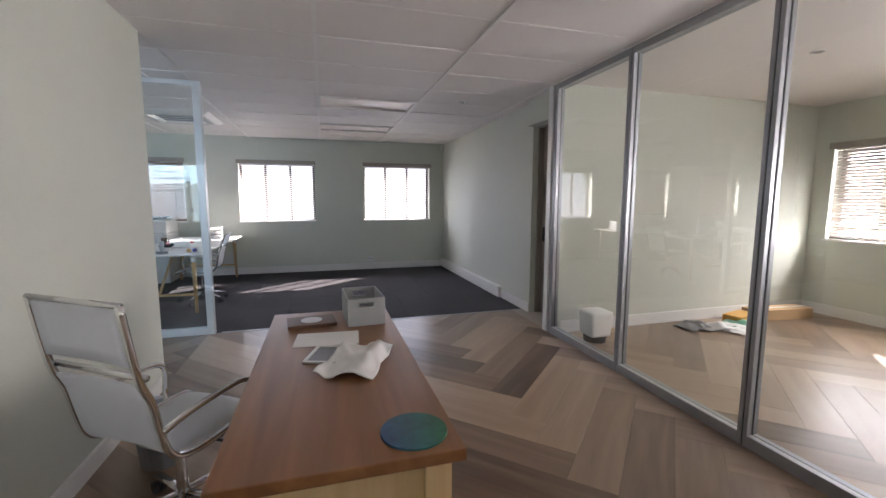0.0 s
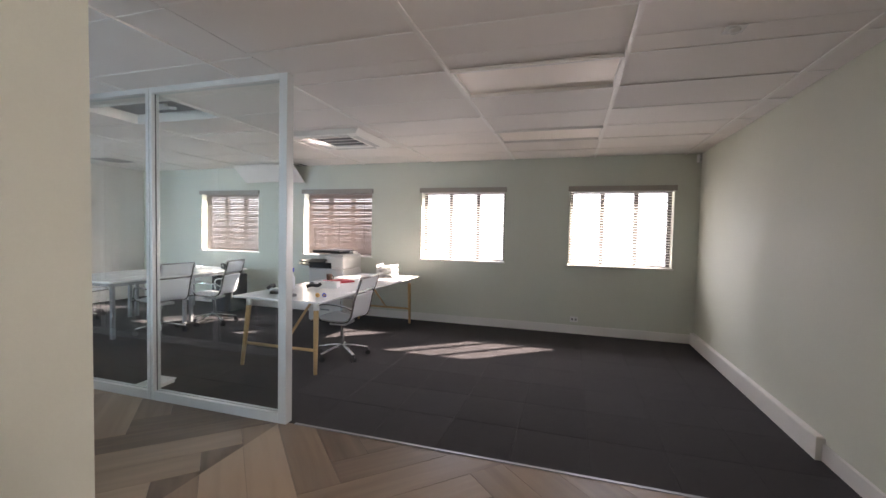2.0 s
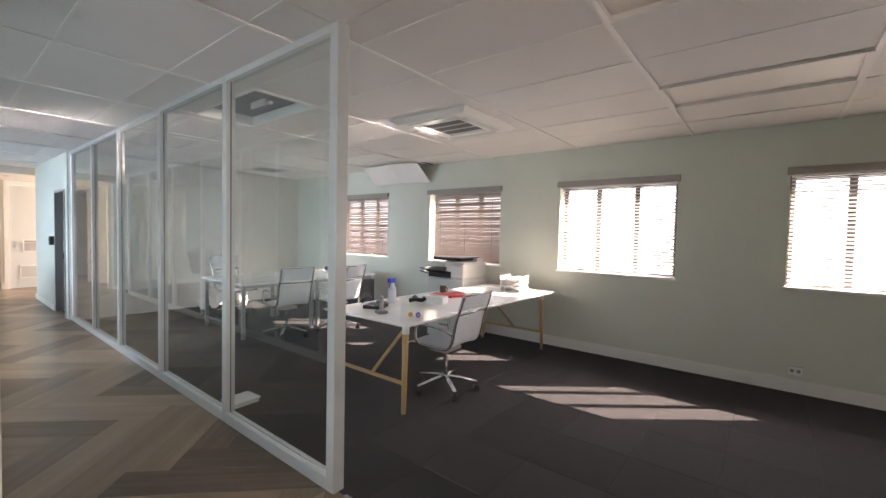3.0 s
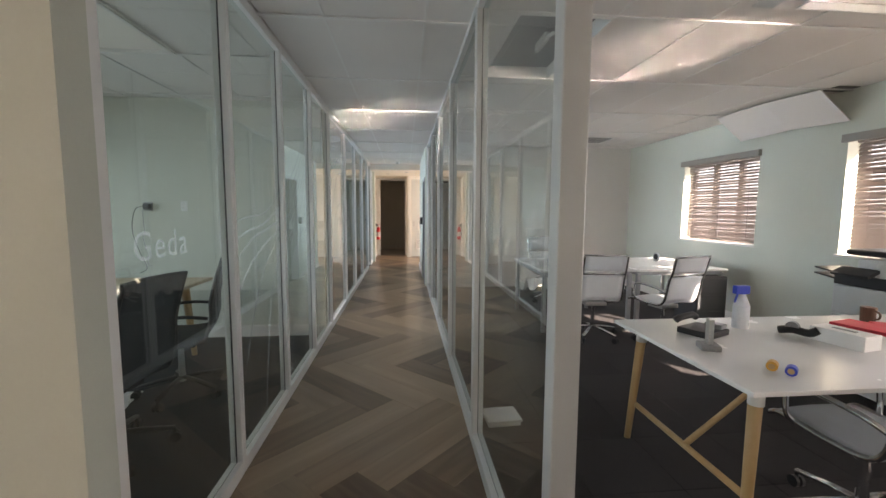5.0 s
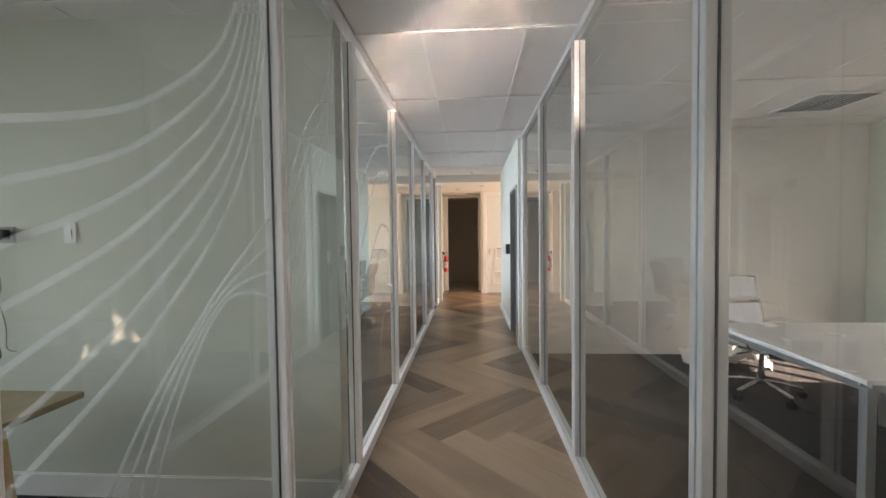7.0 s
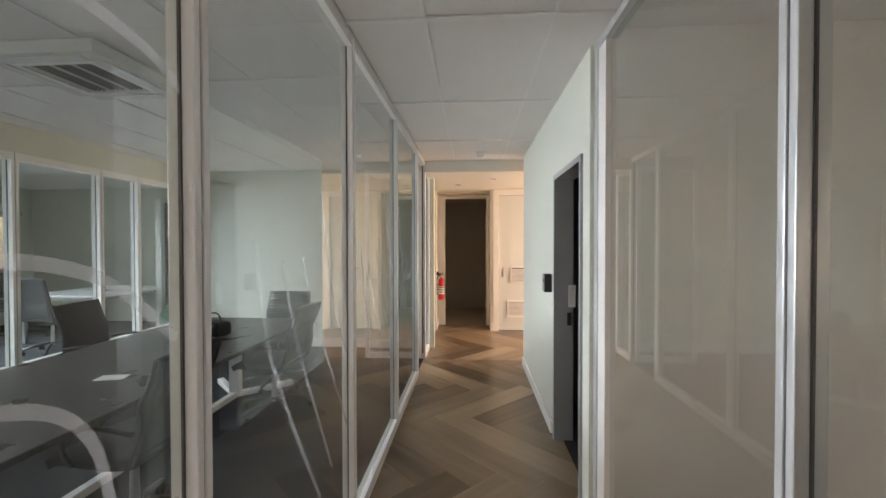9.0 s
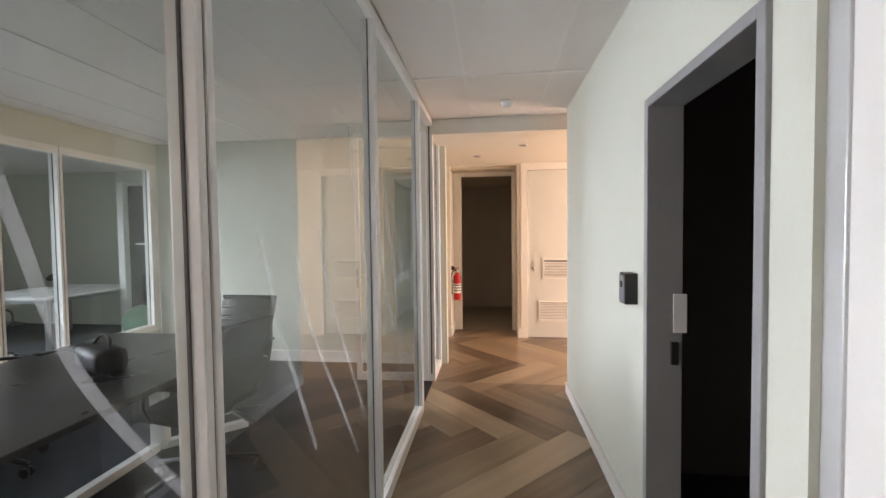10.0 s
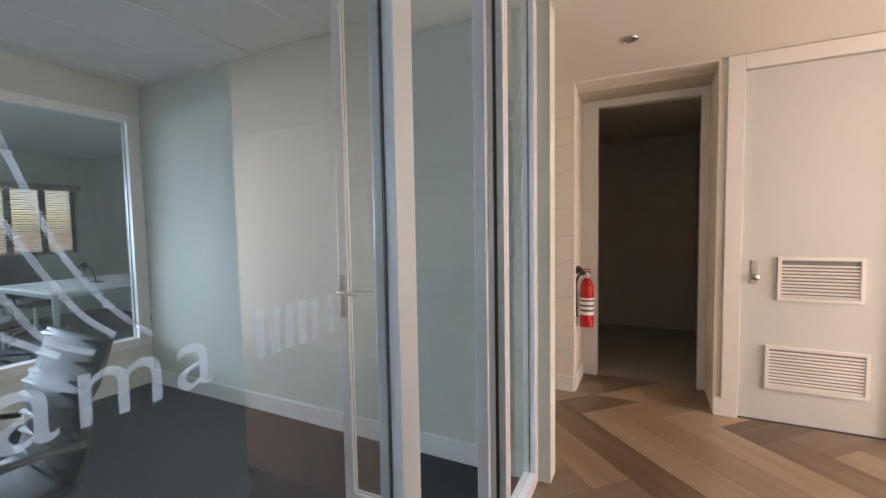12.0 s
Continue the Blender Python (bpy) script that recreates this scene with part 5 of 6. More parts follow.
# glass door of the boardroom, standing open into the room
gd = empty("door_2", pose(-10.72, 3.92, 0.0, 0, 0, -88), "glass door in a slim pale frame, standing open", "door", kind="structure")
W_D = 0.74
for x in (0.0, W_D - 0.05):
    part("stile", box_bm(x, x + 0.05, -0.02, 0.02, 0.012, 2.5, 0.004), M_ALU_WHITE, gd)
for z0, z1 in ((0.012, 0.09), (2.44, 2.5)):
    part("rail", box_bm(0.05, W_D - 0.05, -0.02, 0.02, z0, z1, 0.003), M_ALU_WHITE, gd)
p = part("pane", box_bm(0.05, W_D - 0.05, -0.004, 0.004, 0.09, 2.44), M_GLASS, gd)
p.visible_shadow = False
hb = part("lever_plate", box_bm(W_D - 0.04, W_D - 0.01, 0.02, 0.026, 0.95, 1.15, 0.002), M_STEEL, gd)
part("lever", tube_bm([(W_D - 0.025, 0.026, 1.07), (W_D - 0.025, 0.06, 1.07), (W_D - 0.13, 0.06, 1.07)], 0.009, 8), M_STEEL, hb, smooth=True)
hb = part("lever_plate", box_bm(W_D - 0.04, W_D - 0.01, -0.026, -0.02, 0.95, 1.15, 0.002), M_STEEL, gd)
part("lever", tube_bm([(W_D - 0.025, -0.026, 1.07), (W_D - 0.025, -0.06, 1.07), (W_D - 0.13, -0.06, 1.07)], 0.009, 8), M_STEEL, hb, smooth=True)

# ---- office behind the boardroom ----
fd = bench_desk(pose(-11.85, -1.6, 0, 0, 0, 0), 1.5, 1.4, "white desk on metal legs in the office behind")
task_chair(pose(-10.75, -1.35, 0.002, 0, 0, 90), "dark office chair beside the white desk", "far office chairs")
task_chair(pose(-11.6, -2.75, 0.002, 0, 0, 10), "dark office chair behind the white desk", "far office chairs")
# Dark cabinet-shaped block stands in for an unlit doorway, white panel for its frame.
tc = empty("doorway_stand_in", pose(-12.5, -0.24, 0.002), "dark grey block standing in for a dark white-framed doorway", "cabinet")
part("carcass", box_bm(-0.40, 0.28, -0.56, 0.58, 0.0, 2.25, 0.004), M_FABRIC, tc)
part("end_panel", box_bm(-0.40, 0.38, -0.66, -0.56, 0.0, 2.30, 0.004), M_WHITE, tc, "white panel standing in for the doorway's frame")
for y in (-0.555, 0.015):
    dr = part("door", box_bm(0.28, 0.298, y, y + 0.56, 0.08, 2.24, 0.003), M_FABRIC, tc)
    part("pull", box_bm(0.298, 0.32, y + 0.12, y + 0.44, 1.38, 1.41, 0.004), M_LAMINATE, dr, "white bar pull")
o = tagged(part("exercise_ball", bmesh.new(), M_GREEN, smooth=True), "green inflated exercise ball on the carpet", "ball")
bm = bmesh.new()
bmesh.ops.create_uvsphere(bm, u_segments=28, v_segments=16, radius=0.27)
for v in bm.verts:
    v.co.z *= 0.95
bm.to_mesh(o.data)
bm.free()
o.data.polygons.foreach_set("use_smooth", [True] * len(o.data.polygons))
o.location = (-12.1, -0.5, 0.258)
o = empty("desk_lamp", pose(-11.75, -1.5, 0.75, 0, 0, 30), "dark jointed desk lamp on the far desk", "lamp")
part("base", rod_bm((0, 0, 0), (0, 0, 0.015), 0.07, 0.065, 20), M_BLACK, o)
part("arm", tube_bm([(0, 0, 0.012), (0.05, 0, 0.16), (0.16, 0, 0.24)], 0.008, 8), M_BLACK, o, smooth=True)
part("shade", rod_bm((0.15, 0, 0.25), (0.20, 0, 0.19), 0.02, 0.05, 16), M_BLACK, o)


# ---- vinyl on the glass ----
def ribbon_bm(points, width, y):
    """A flat vinyl line on the glass through (x, z) points."""
    pts = smooth_line([(p[0], 0, p[1]) for p in points], 10)
    bm = bmesh.new()
    rows = []
    for i, p in enumerate(pts):
        d = (pts[min(i + 1, len(pts) - 1)] - pts[max(i - 1, 0)]).normalized()
        nrm = Vector((-d.z, 0, d.x))
        rows.append([bm.verts.new((p.x + s * width / 2 * nrm.x, y + o, p.z + s * width / 2 * nrm.z)) for s, o in ((-1, 0.0002), (1, 0.0002), (1, 0), (-1, 0))])
    for a, b in zip(rows, rows[1:]):
        for k in range(4):
            bm.faces.new((a[k], a[(k + 1) % 4], b[(k + 1) % 4], b[k]))
    bmesh.ops.recalc_face_normals(bm, faces=bm.faces)
    return bm


YG = YS - 0.04 + 0.0054
vinyl = empty("vinyl_lines", Matrix.Identity(4), "thin frosted vinyl lines sweeping across the glass", "vinyl", kind="structure")
SWEEPS = (
    (((-2.09, 1.37), (-2.34, 1.40), (-2.55, 1.41), (-2.71, 1.45), (-2.82, 1.51), (-2.95, 1.58)), 0.013),
    (((-2.09, 1.27), (-2.34, 1.32), (-2.46, 1.33), (-2.59, 1.35), (-2.73, 1.39), (-2.95, 1.46)), 0.017),
    (((-2.09, 1.15), (-2.34, 1.25), (-2.43, 1.28), (-2.57, 1.30), (-2.75, 1.33), (-2.95, 1.37)), 0.017),
    (((-2.09, 0.95), (-2.33, 1.11), (-2.47, 1.17), (-2.65, 1.23), (-2.78, 1.26), (-2.95, 1.31)), 0.017),
    (((-2.22, 0.55), (-2.36, 0.80), (-2.46, 0.94), (-2.62, 1.09), (-2.76, 1.17), (-2.95, 1.26)), 0.015),
    (((-2.52, 0.10), (-2.60, 0.50), (-2.68, 0.79), (-2.77, 0.97), (-2.95, 1.16)), 0.015),
    (((-5.08, 1.70), (-5.24, 1.88), (-5.36, 1.97), (-5.49, 2.05), (-5.70, 2.14), (-5.97, 2.19), (-6.17, 2.16)), 0.026),
    (((-5.08, 1.36), (-5.22, 1.52), (-5.38, 1.72), (-5.47, 1.81), (-5.62, 1.90), (-5.82, 1.95), (-6.06, 1.93), (-6.17, 1.88)), 0.026),
    (((-4.96, 1.14), (-5.11, 1.16), (-5.22, 1.19), (-5.32, 1.27), (-5.42, 1.36), (-5.51, 1.43), (-5.61, 1.49), (-5.74, 1.52), (-5.96, 1.48), (-6.15, 1.33)), 0.024),
    (((-5.05, 1.06), (-5.18, 1.11), (-5.32, 1.15), (-5.44, 1.18), (-5.55, 1.27), (-5.63, 1.32), (-5.74, 1.32), (-5.87, 1.28), (-5.95, 1.19), (-6.01, 0.99), (-6.14, 0.90)), 0.022),
    (((-5.52, 1.22), (-5.44, 1.18), (-5.42, 1.07), (-5.44, 0.97), (-5.57, 0.90), (-5.73, 0.94), (-5.88, 1.02), (-6.15, 0.97)), 0.022),
    (((-5.52, 0.45), (-5.64, 0.68), (-5.73, 0.78), (-5.86, 0.81), (-6.05, 0.77), (-6.16, 0.80)), 0.020),
)
for line, width in SWEEPS:
    part("vinyl_line", ribbon_bm(line, width, YG), M_FROST, vinyl)
for k in range(7):
    d = 0.075 * k
    lines = [(-2.99, 1.60 - 1.25 * d), (-3.3, 1.72 - 1.1 * d), (-3.6 - 0.12 * d, 1.98 - 0.9 * d), (-3.74 - 0.25 * d, 2.3 - 0.5 * d), (-3.78 - 0.2 * d, 2.54)]
    part("vinyl_line", ribbon_bm(lines, 0.014, YG), M_FROST, vinyl)
for k in range(4):
    d = 0.09 * k
    part("vinyl_line", ribbon_bm([(-3.05 - 0.8 * d, 0.12), (-3.02 - 0.7 * d, 0.5), (-3.2 - 0.5 * d, 0.95), (-3.5 - 0.3 * d, 1.25), (-3.86, 1.5 - d)], 0.011, YG), M_FROST, vinyl)
for k in range(5):
    d = 0.13 * k
    part("vinyl_line", ribbon_bm([(-3.96, 1.55 - d), (-4.2, 1.9 - 0.8 * d), (-4.45, 2.15 - 0.6 * d), (-4.6, 2.52)], 0.01, YG), M_FROST, vinyl)
for line in (((-6.47, 1.55), (-6.51, 1.41), (-6.55, 1.23), (-6.62, 1.08), (-6.78, 0.8), (-7.0, 0.45)),
             ((-6.66, 1.48), (-6.71, 1.33), (-6.79, 1.14), (-6.94, 0.87), (-7.15, 0.5)),
             ((-6.84, 1.48), (-6.90, 1.32), (-7.01, 1.14), (-7.21, 0.86), (-7.38, 0.6)),
             ((-7.03, 1.75), (-7.10, 1.50), (-7.18, 1.27), (-7.37, 0.98)),
             ((-7.66, 1.50), (-7.71, 1.35), (-7.74, 1.24), (-7.82, 1.08), (-7.98, 0.75)),
             ((-7.85, 1.42), (-7.91, 1.27), (-7.99, 1.12), (-8.21, 0.81), (-8.42, 0.5)),
             ((-8.04, 1.50), (-8.11, 1.29), (-8.16, 1.20), (-8.29, 0.99), (-8.54, 0.6)),
             ((-8.36, 1.95), (-8.43, 1.67), (-8.52, 1.44), (-8.66, 1.2))):
    part("vinyl_line", ribbon_bm(line, 0.020, YG), M_FROST, vinyl)
for line in (((-9.30, 1.52), (-9.32, 1.46), (-9.34, 1.40), (-9.36, 1.35), (-9.40, 1.29), (-9.44, 1.25)),
             ((-9.30, 1.42), (-9.32, 1.38), (-9.34, 1.34), (-9.37, 1.29), (-9.40, 1.26)),
             ((-9.29, 1.35), (-9.31, 1.32), (-9.34, 1.27), (-9.38, 1.245)),
             ((-9.29, 1.30), (-9.31, 1.28), (-9.35, 1.25))):
    part("vinyl_line", ribbon_bm(line, 0.0065, YG), M_FROST_LETTER, vinyl)
for line in (((-8.88, 1.90), (-8.98, 1.65), (-9.03, 1.54), (-9.10, 1.37), (-9.19, 1.15), (-9.27, 1.0), (-9.39, 0.8), (-9.55, 0.55)),
             ((-8.76, 1.65), (-8.87, 1.38), (-8.94, 1.21), (-9.04, 1.03), (-9.22, 0.72), (-9.45, 0.3))):
    part("vinyl_line", ribbon_bm(line, 0.022, YG), M_FROST, vinyl)
for k in range(4):
    part("vinyl_line", ribbon_bm([(-10.85, 1.2 + 0.2 * k), (-11.0, 1.28 + 0.2 * k), (-11.2, 1.55 + 0.22 * k)], 0.010, YG), M_FROST, vinyl)


def vinyl_text(body, x, z, size):
    cu = bpy.data.curves.new("lettering", "FONT")
    cu.body, cu.size, cu.extrude, cu.space_character = body, size, 0.0002, 1.12
    tmp = new("lettering_curve", cu)
    me = bpy.data.meshes.new_from_object(tmp)
    bpy.data.objects.remove(tmp)
    me.materials.clear()
    me.materials.append(M_FROST_LETTER)
    ob = new("lettering", me)
    ob.matrix_world = pose(x, YG + 0.0006, z, 90, 0, 180)
    return tagged(ob, "frosted white lettering on the glass screen", "lettering", "lettering on the glass")


vinyl_text("Geda", -1.285, 1.262, 0.15)
vinyl_text("Hama", -9.192, 1.168, 0.128)
for x in (-9.602, -9.632, -9.662, -9.692, -9.722, -9.765):
    structure("lettering_bar", box_bm(x, x + 0.018, YG, YG + 0.0004, 1.175, 1.25), M_FROST, "unreadable end of the frosted lettering", "lettering")

# ---- corridor and lobby fittings ----
df = empty("door_frame", Matrix.Identity(4), "dark grey steel frame of the open unlit doorway", "door frame", kind="structure")
for x in (-8.58, -7.80):
    part("jamb", box_bm(x, x + 0.04, 5.235, 5.385, 0, 2.06, 0.004), M_JAMB, df)
part("head", box_bm(-8.54, -7.80, 5.235, 5.385, 2.02, 2.06, 0.004), M_JAMB, df)
part("strike_plate", box_bm(-8.54, -8.532, 5.345, 5.40, 1.04, 1.21, 0.002), M_LAMINATE, df)
part("latch", box_bm(-8.54, -8.525, 5.335, 5.365, 0.9, 1.0, 0.002), M_BLACK, df)
kp = empty("access_keypad", pose(-8.735, 5.25, 1.21), "black wall-mounted access reader", "keypad")
part("housing", box_bm(-0.045, 0.045, -0.06, 0.0, -0.075, 0.075, 0.006), M_BLACK, kp)
part("face_plate", box_bm(-0.036, 0.036, -0.063, -0.06, -0.064, 0.064, 0.003), M_GREY, kp)
part("sensor", rod_bm((0, -0.067, 0.02), (0, -0.063, 0.02), 0.016, 0.016, 16), M_BLACK, kp)
sd = empty("smoke_detector", pose(-10.27, 4.70, H), "round white smoke detector on the ceiling", "smoke detector")
part("plate", rod_bm((0, 0, -0.015), (0, 0, -0.004), 0.055, 0.055, 28), M_LAMINATE, sd)
part("chamber", rod_bm((0, 0, -0.045), (0, 0, -0.015), 0.034, 0.048, 28), M_LAMINATE, sd)


def downlight(x, y, z):
    d = empty("downlight", pose(x, y, z), "small recessed steel ceiling downlight, unlit", "downlight", "recessed downlights")
    part("bezel", tube_bm([(0.045 * math.cos(a), 0.045 * math.sin(a), -0.002) for a in [2 * math.pi * k / 24 for k in range(25)]], 0.008, 6), M_STEEL, d, smooth=True)
    part("lamp", rod_bm((0, 0, -0.004), (0, 0, -0.001), 0.038, 0.04, 20), M_GREY, d)
    return d


downlight(-11.95, 4.385, HL)
downlight(-11.38, 4.92, HL)
downlight(-11.95, 5.6, HL)
downlight(4.1, 2.95, H)

vd = empty("door_4", Matrix.Identity(4), "tall pale door with two louvred vents, closed", "door", kind="structure")
XD = -12.585
part("leaf", box_bm(XD - 0.045, XD, 5.07, 5.85, 0.006, 2.364, 0.003), M_DOOR, vd)
for y0, y1, z0, z1 in ((5.268, 5.702, 0.838, 1.126), (5.213, 5.742, 0.233, 0.527)):
    v = part("vent_frame", box_bm(XD, XD + 0.004, y0 + 0.02, y1 - 0.02, z0 + 0.02, z1 - 0.02), M_GREY, vd, "louvred vent")
    for a in ((y0, y1, z0, z0 + 0.022), (y0, y1, z1 - 0.022, z1), (y0, y0 + 0.022, z0 + 0.022, z1 - 0.022), (y1 - 0.022, y1, z0 + 0.022, z1 - 0.022)):
        part("rim", box_bm(XD, XD + 0.016, *a, 0.002), M_WHITE, v)
    n = int((z1 - z0 - 0.05) / 0.022)
    for k in range(n):
        z = z0 + 0.032 + k * 0.022
        bl = box_bm(-0.009, 0.009, y0 + 0.022, y1 - 0.022, -0.0015, 0.0015)
        bmesh.ops.transform(bl, matrix=pose(XD + 0.009, 0, z, 0, 40, 0), verts=bl.verts)
        part("louvre", bl, M_WHITE, v)
part("knob_rose", box_bm(XD, XD + 0.006, 5.125, 5.165, 0.94, 1.10, 0.002), M_STEEL, vd)
part("knob", rod_bm((XD + 0.006, 5.145, 0.99), (XD + 0.05, 5.145, 0.99), 0.014, 0.022, 14), M_STEEL, vd, smooth=True)
for z in (0.25, 1.2, 2.15):
    part("hinge", rod_bm((XD + 0.004, 5.86, z - 0.05), (XD + 0.004, 5.86, z + 0.05), 0.007, 0.007, 8), M_STEEL, vd)


def architrave(y0, y1, z1, w=0.07, name="door_surround"):
    a = empty(name, Matrix.Identity(4), "painted cream moulding round the opening", "trim", kind="structure")
    for p, q in ((y0 - w, y0), (y1, y1 + w)):
        part("upright", box_bm(-12.57, -12.552, p, q, 0.0, z1 + w, 0.004), M_WHITE, a)
    part("head", box_bm(-12.57, -12.552, y0, y1, z1, z1 + w, 0.004), M_WHITE, a)
    return a


architrave(5.065, 5.855, 2.368, 0.098)
rv = empty("opening_lining", Matrix.Identity(4), "deep cream lining of the opening to the back room", "trim", kind="structure")
for y0, y1 in ((3.86, 3.97), (4.92, 5.03)):
    part("cheek", box_bm(-13.08, -12.72, y0, y1, 0, 2.47, 0.003), M_WALL_WARM, rv)
for y0, y1 in ((3.97, 4.10), (4.865, 4.92)):
    part("inner_jamb", box_bm(-13.10, -13.02, y0, y1, 0, 2.455, 0.004), M_WHITE, rv)
part("inner_head", box_bm(-13.10, -13.02, 4.10, 4.865, 2.36, 2.455, 0.004), M_WHITE, rv)
part("soffit", box_bm(-13.08, -12.72, 3.97, 4.92, 2.456, 2.52, 0.003), M_WALL_WARM, rv)

fe = empty("fire_extinguisher", pose(-12.70, 4.052, 0.52), "red fire extinguisher with a black nozzle on the wall", "fire extinguisher")
part("cylinder", rod_bm((0, 0, 0.0), (0, 0, 0.34), 0.055, 0.055, 24), M_RED, fe, smooth=False)
part("shoulder", rod_bm((0, 0, 0.34), (0, 0, 0.40), 0.055, 0.02, 24), M_RED, fe, smooth=True)
part("label_band", rod_bm((0, 0, 0.10), (0, 0, 0.24), 0.0556, 0.0556, 24), M_PAPER, fe, "pale printed band with dark bars")
for z in (0.13, 0.17, 0.21):
    part("print_bar", rod_bm((0, 0, z), (0, 0, z + 0.014), 0.0559, 0.0559, 24), M_BLACK, fe)
vl = part("valve", rod_bm((0, 0, 0.40), (0, 0, 0.45), 0.018, 0.018, 14), M_STEEL, fe)
part("grip", box_bm(-0.012, 0.012, -0.07, 0.03, 0.44, 0.455, 0.004), M_BLACK, vl)
part("squeeze_lever", box_bm(-0.012, 0.012, -0.065, 0.03, 0.465, 0.475, 0.003), M_RED, vl)
part("hose", tube_bm(smooth_line([(0, -0.01, 0.43), (0.03, -0.06, 0.42), (0.03, -0.085, 0.3), (0.02, -0.075, 0.08)], 6), 0.010, 8), M_BLACK, fe, smooth=True)
part("horn", rod_bm((0.01, -0.04, 0.46), (0.05, -0.07, 0.47), 0.018, 0.034, 14), M_BLACK, fe, smooth=True)
part("bracket", box_bm(-0.02, 0.02, -0.082, -0.05, 0.15, 0.3, 0.003), M_STEEL, fe)

# thin drawn lines on the wall beside the opening
dl = empty("wall_lines", Matrix.Identity(4), "thin grey vinyl waves on the cream wall", "vinyl", kind="structure")
for k in range(9):
    z = 0.32 + 0.24 * k
    line = ribbon_bm([(3.22, z + 0.16), (3.45, z + 0.1 * math.sin(k)), (3.7, z - 0.03), (3.966, z + 0.04 * math.cos(2 * k))], 0.007, -0.0006)
    part("vinyl_line", line, M_PRINTER, dl).matrix_local = pose(-12.569, 0, 0, 0, 0, 90)

# ---- herringbone planks ----
PL, PW, U0, V0 = 1.22, 0.244, 0.122, 0.525
R2 = math.sqrt(0.5)


def herringbone(name, x0, x1, y0, y1, label):
    """Planks laid at 45 degrees, each a piece of its own, cut at the floor's edges."""
    fl = empty(name, Matrix.Identity(4), label, "floor", kind="structure")
    n = 5
    cx, cy = (x0 + x1) / 2, (y0 + y1) / 2
    ext = max(x1 - x0, y1 - y0) + 2 * PL
    cu, cv = ((cx + cy) * R2 - U0) / PW, ((cy - cx) * R2 - V0) / PW
    span = int(ext / PW) + 4
    whole = {}
    for k in range(int(cu) - span, int(cu) + span):
        for j in range(-14, 15):
            base_v = k + 2 * n * j
            if abs(base_v - cv) > span:
                continue
            for kind in (0, 1):
                if kind == 0:
                    u, v, du, dv = k + 1, base_v, n, 1
                else:
                    u, v, du, dv = k, base_v, 1, n
                g = 0.0009
                c = [(u * PW + g, v * PW + g), ((u + du) * PW - g, v * PW + g), ((u + du) * PW - g, (v + dv) * PW - g), (u * PW + g, (v + dv) * PW - g)]
                xy = [((a + U0 - b - V0) * R2, (a + U0 + b + V0) * R2) for a, b in c]
                poly = clip_poly(xy, x0, x1, y0, y1)
                if len(poly) < 3:
                    continue
                mx, my = sum(p[0] for p in xy) / 4, sum(p[1] for p in xy) / 4
                area = 0.5 * abs(sum(p[0] * q[1] - q[0] * p[1] for p, q in zip(poly, poly[1:] + poly[:1])))
                if area < 2e-4:
                    continue
                rot = radians(45 if kind == 0 else 135)
                inv = Matrix.Rotation(-rot, 3, "Z")
                full = area > PL * PW * 0.975
                me = whole.get(kind) if full else None
                if me is None:
                    loc = [inv @ Vector((p[0] - mx, p[1] - my, 0)) for p in poly]
                    verts = [(p.x, p.y, 0.0) for p in loc] + [(p.x, p.y, -0.006) for p in loc]
                    m = len(loc)
                    faces = [list(range(m))] + [[i, i + m, (i + 1) % m + m, (i + 1) % m] for i in range(m)]
                    me = bpy.data.meshes.new("plank")
                    me.from_pydata(verts, [], faces)
                    me.materials.append(M_PLANK)
                    if full:
                        whole[kind] = me
                o = new("plank", me)
                o.parent = fl
                o.location = (mx, my, 0.0004 * ((k * 3 + j) % 3))
                o.rotation_euler = (0, 0, rot)
    return fl


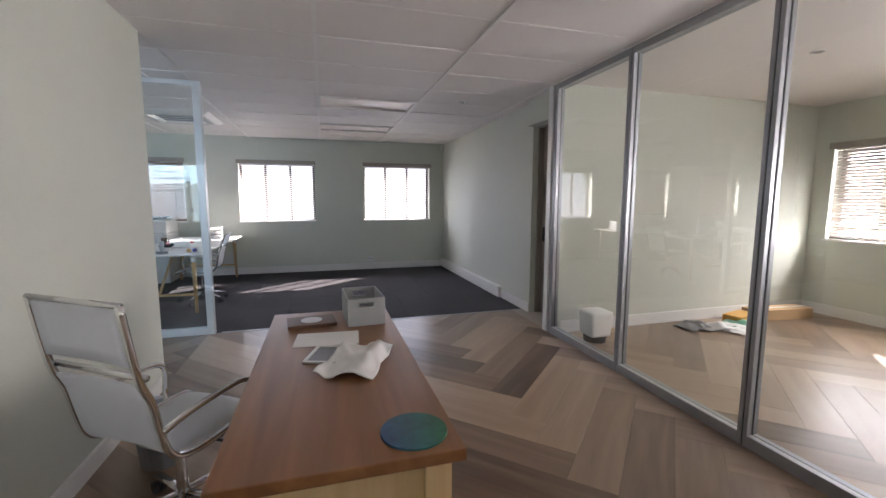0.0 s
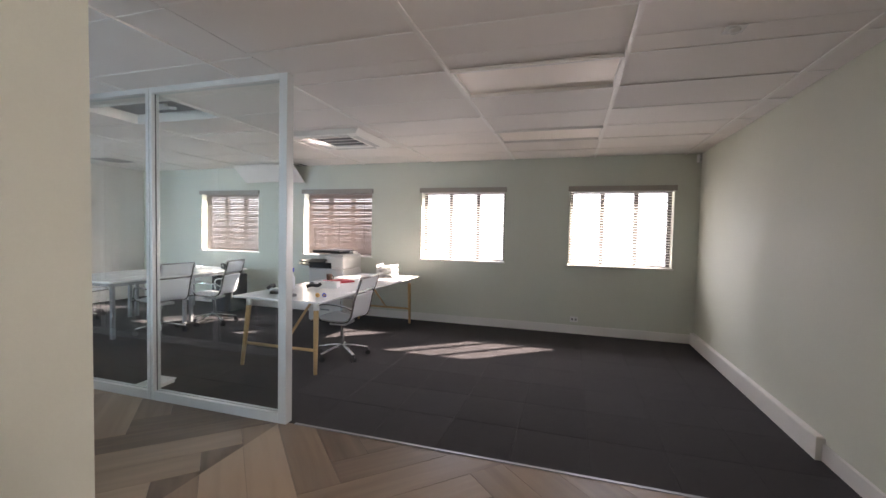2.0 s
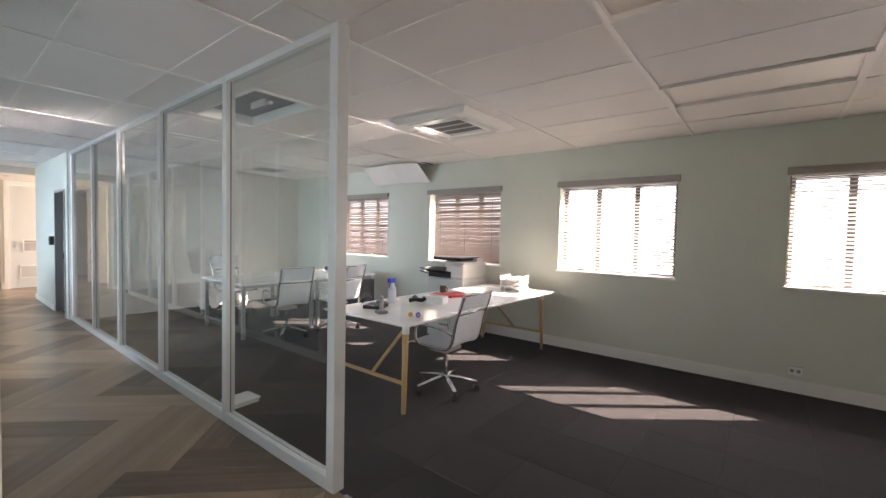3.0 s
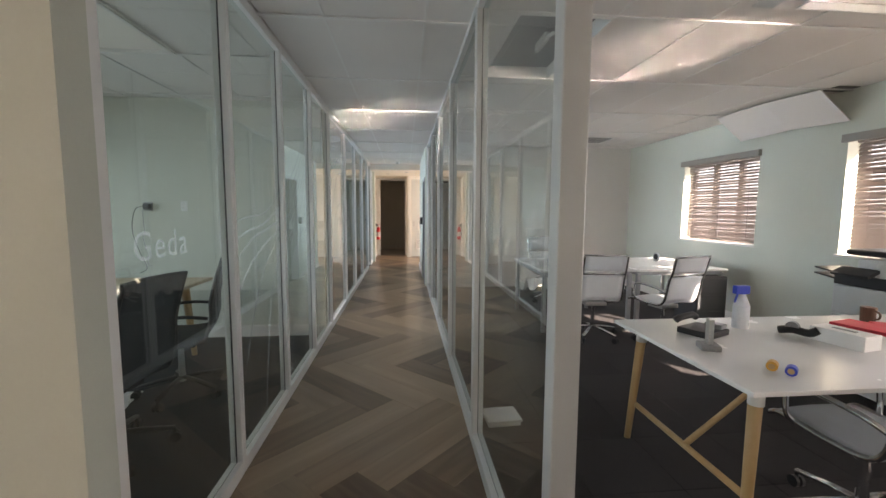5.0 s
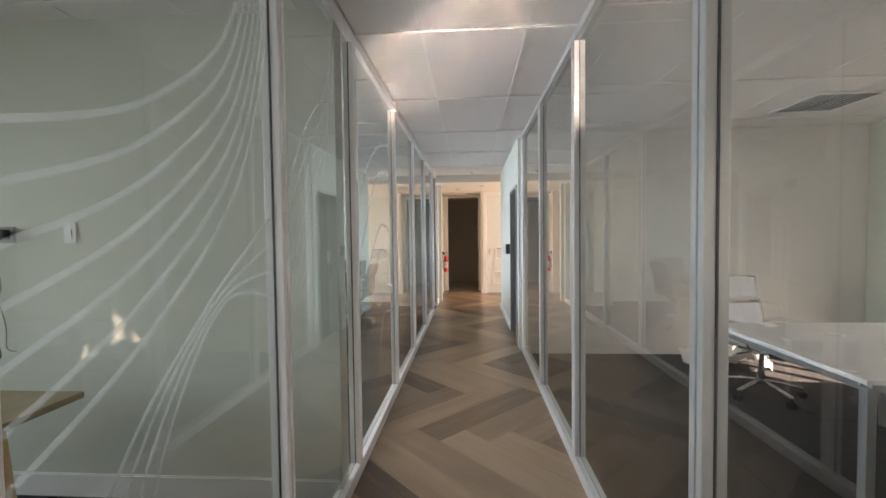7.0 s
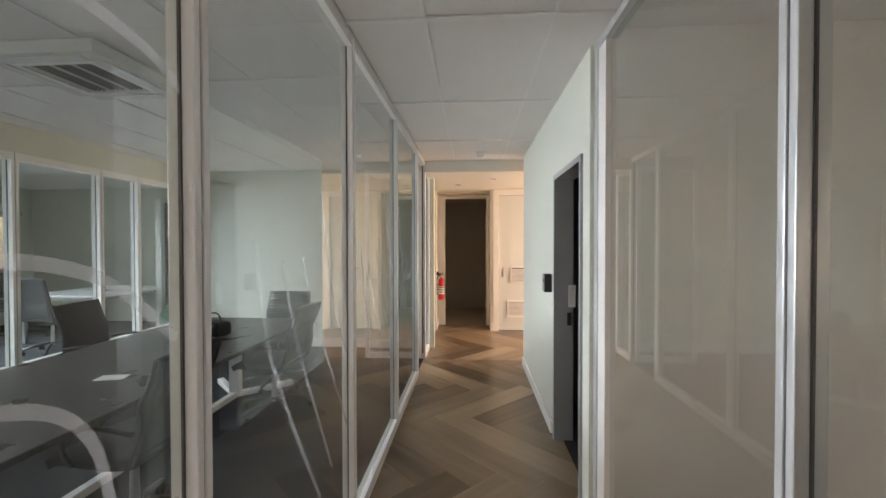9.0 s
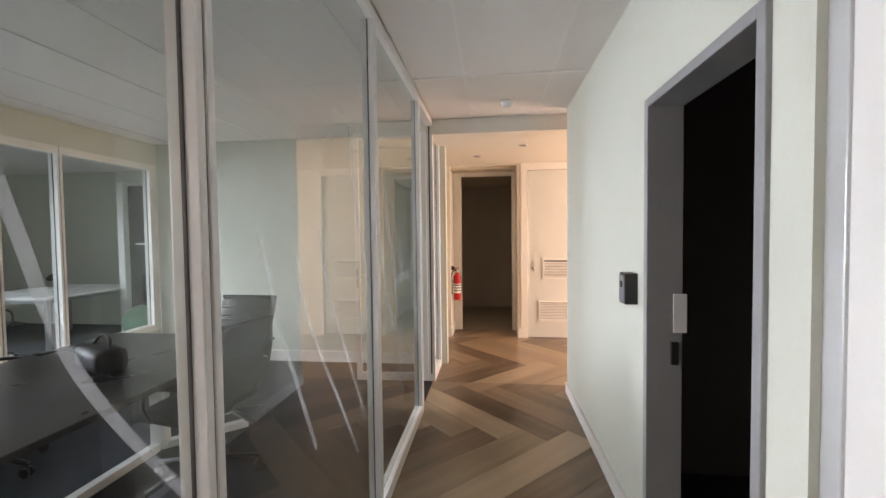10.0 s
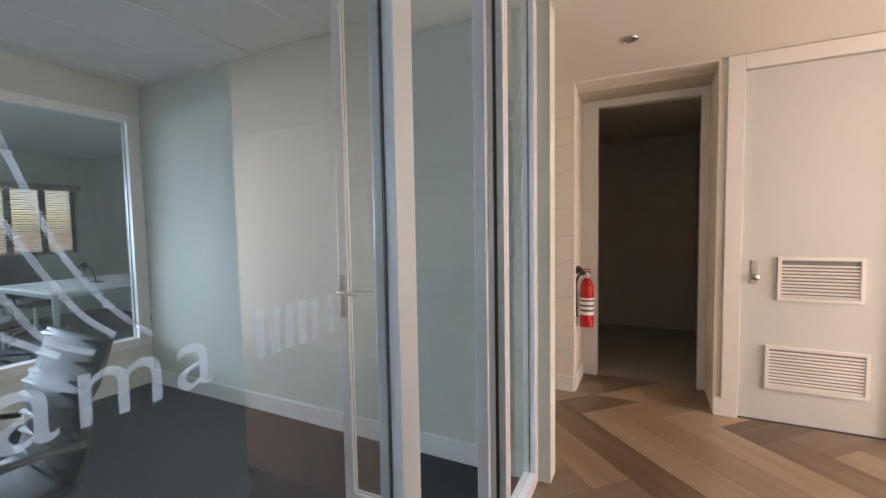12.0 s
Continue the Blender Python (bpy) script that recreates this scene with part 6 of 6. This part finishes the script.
herringbone("floor_corridor", -10.73, -0.95, YS - 0.085, YN - 0.0, "brown oak-look vinyl planks laid in herringbone")
herringbone("floor_entry", -0.95, 2.62, -0.6, YN, "brown oak-look vinyl planks laid in herringbone")
herringbone("floor_side_room", 2.68, 6.35, 0.4, 4.32, "brown oak-look vinyl planks laid in herringbone")
herringbone("floor_opening", -13.05, -12.57, 3.97, 4.92, "brown oak-look vinyl planks running into the opening")
herringbone("floor_lobby", -12.57, -10.73, 3.2, 8.0, "brown oak-look vinyl planks laid in herringbone")
structure("floor_recess", box_bm(2.62, 3.02, 4.38, YN, -0.012, 0.001), M_TILE, "pale threshold of the recessed door", "floor")
structure("threshold_strip", box_bm(-0.83, XE, YN - 0.012, YN + 0.012, 0.0, 0.006, 0.002), M_ALU, "thin metal strip between planks and carpet", "trim")


# ---- carpet tiles of the open office ----
TS = 0.5
nx, ny = int((XE - XW) / TS) + 1, int((YW - YN - 0.02) / TS) + 1
alike = {}
for i in range(nx):
    for j in range(ny):
        x0, y0 = XE - (i + 1) * TS, YN + 0.0 + j * TS
        x1, y1 = x0 + TS, min(y0 + TS, YW)
        x0 = max(x0, XW)
        if x1 - x0 < 0.02 or y1 - y0 < 0.02:
            continue
        key = (round(x1 - x0, 3), round(y1 - y0, 3))
        if key not in alike:
            w, h, e = (x1 - x0) / 2 - 0.0004, (y1 - y0) / 2 - 0.0004, 0.002
            me = bpy.data.meshes.new("carpet_tile")
            me.from_pydata([(sx * (w - i_), sy * (h - i_), z) for i_, z in ((0, -0.006), (0, -e), (e, 0.0)) for sx, sy in ((-1, -1), (1, -1), (1, 1), (-1, 1))], [],
                           [(8, 9, 10, 11)] + [(a + k, a + (k + 1) % 4, a + 4 + (k + 1) % 4, a + 4 + k) for a in (0, 4) for k in range(4)])
            me.materials.append(M_CARPET_TILE)
            alike[key] = me
        o = new("carpet_tile", alike[key])
        o.parent = carpet_n
        square = key == (TS, TS)
        o.location = ((x0 + x1) / 2, (y0 + y1) / 2, 0.002)
        o.rotation_euler = (0, 0, radians(90 * ((i + j) % 2)) if square else 0)
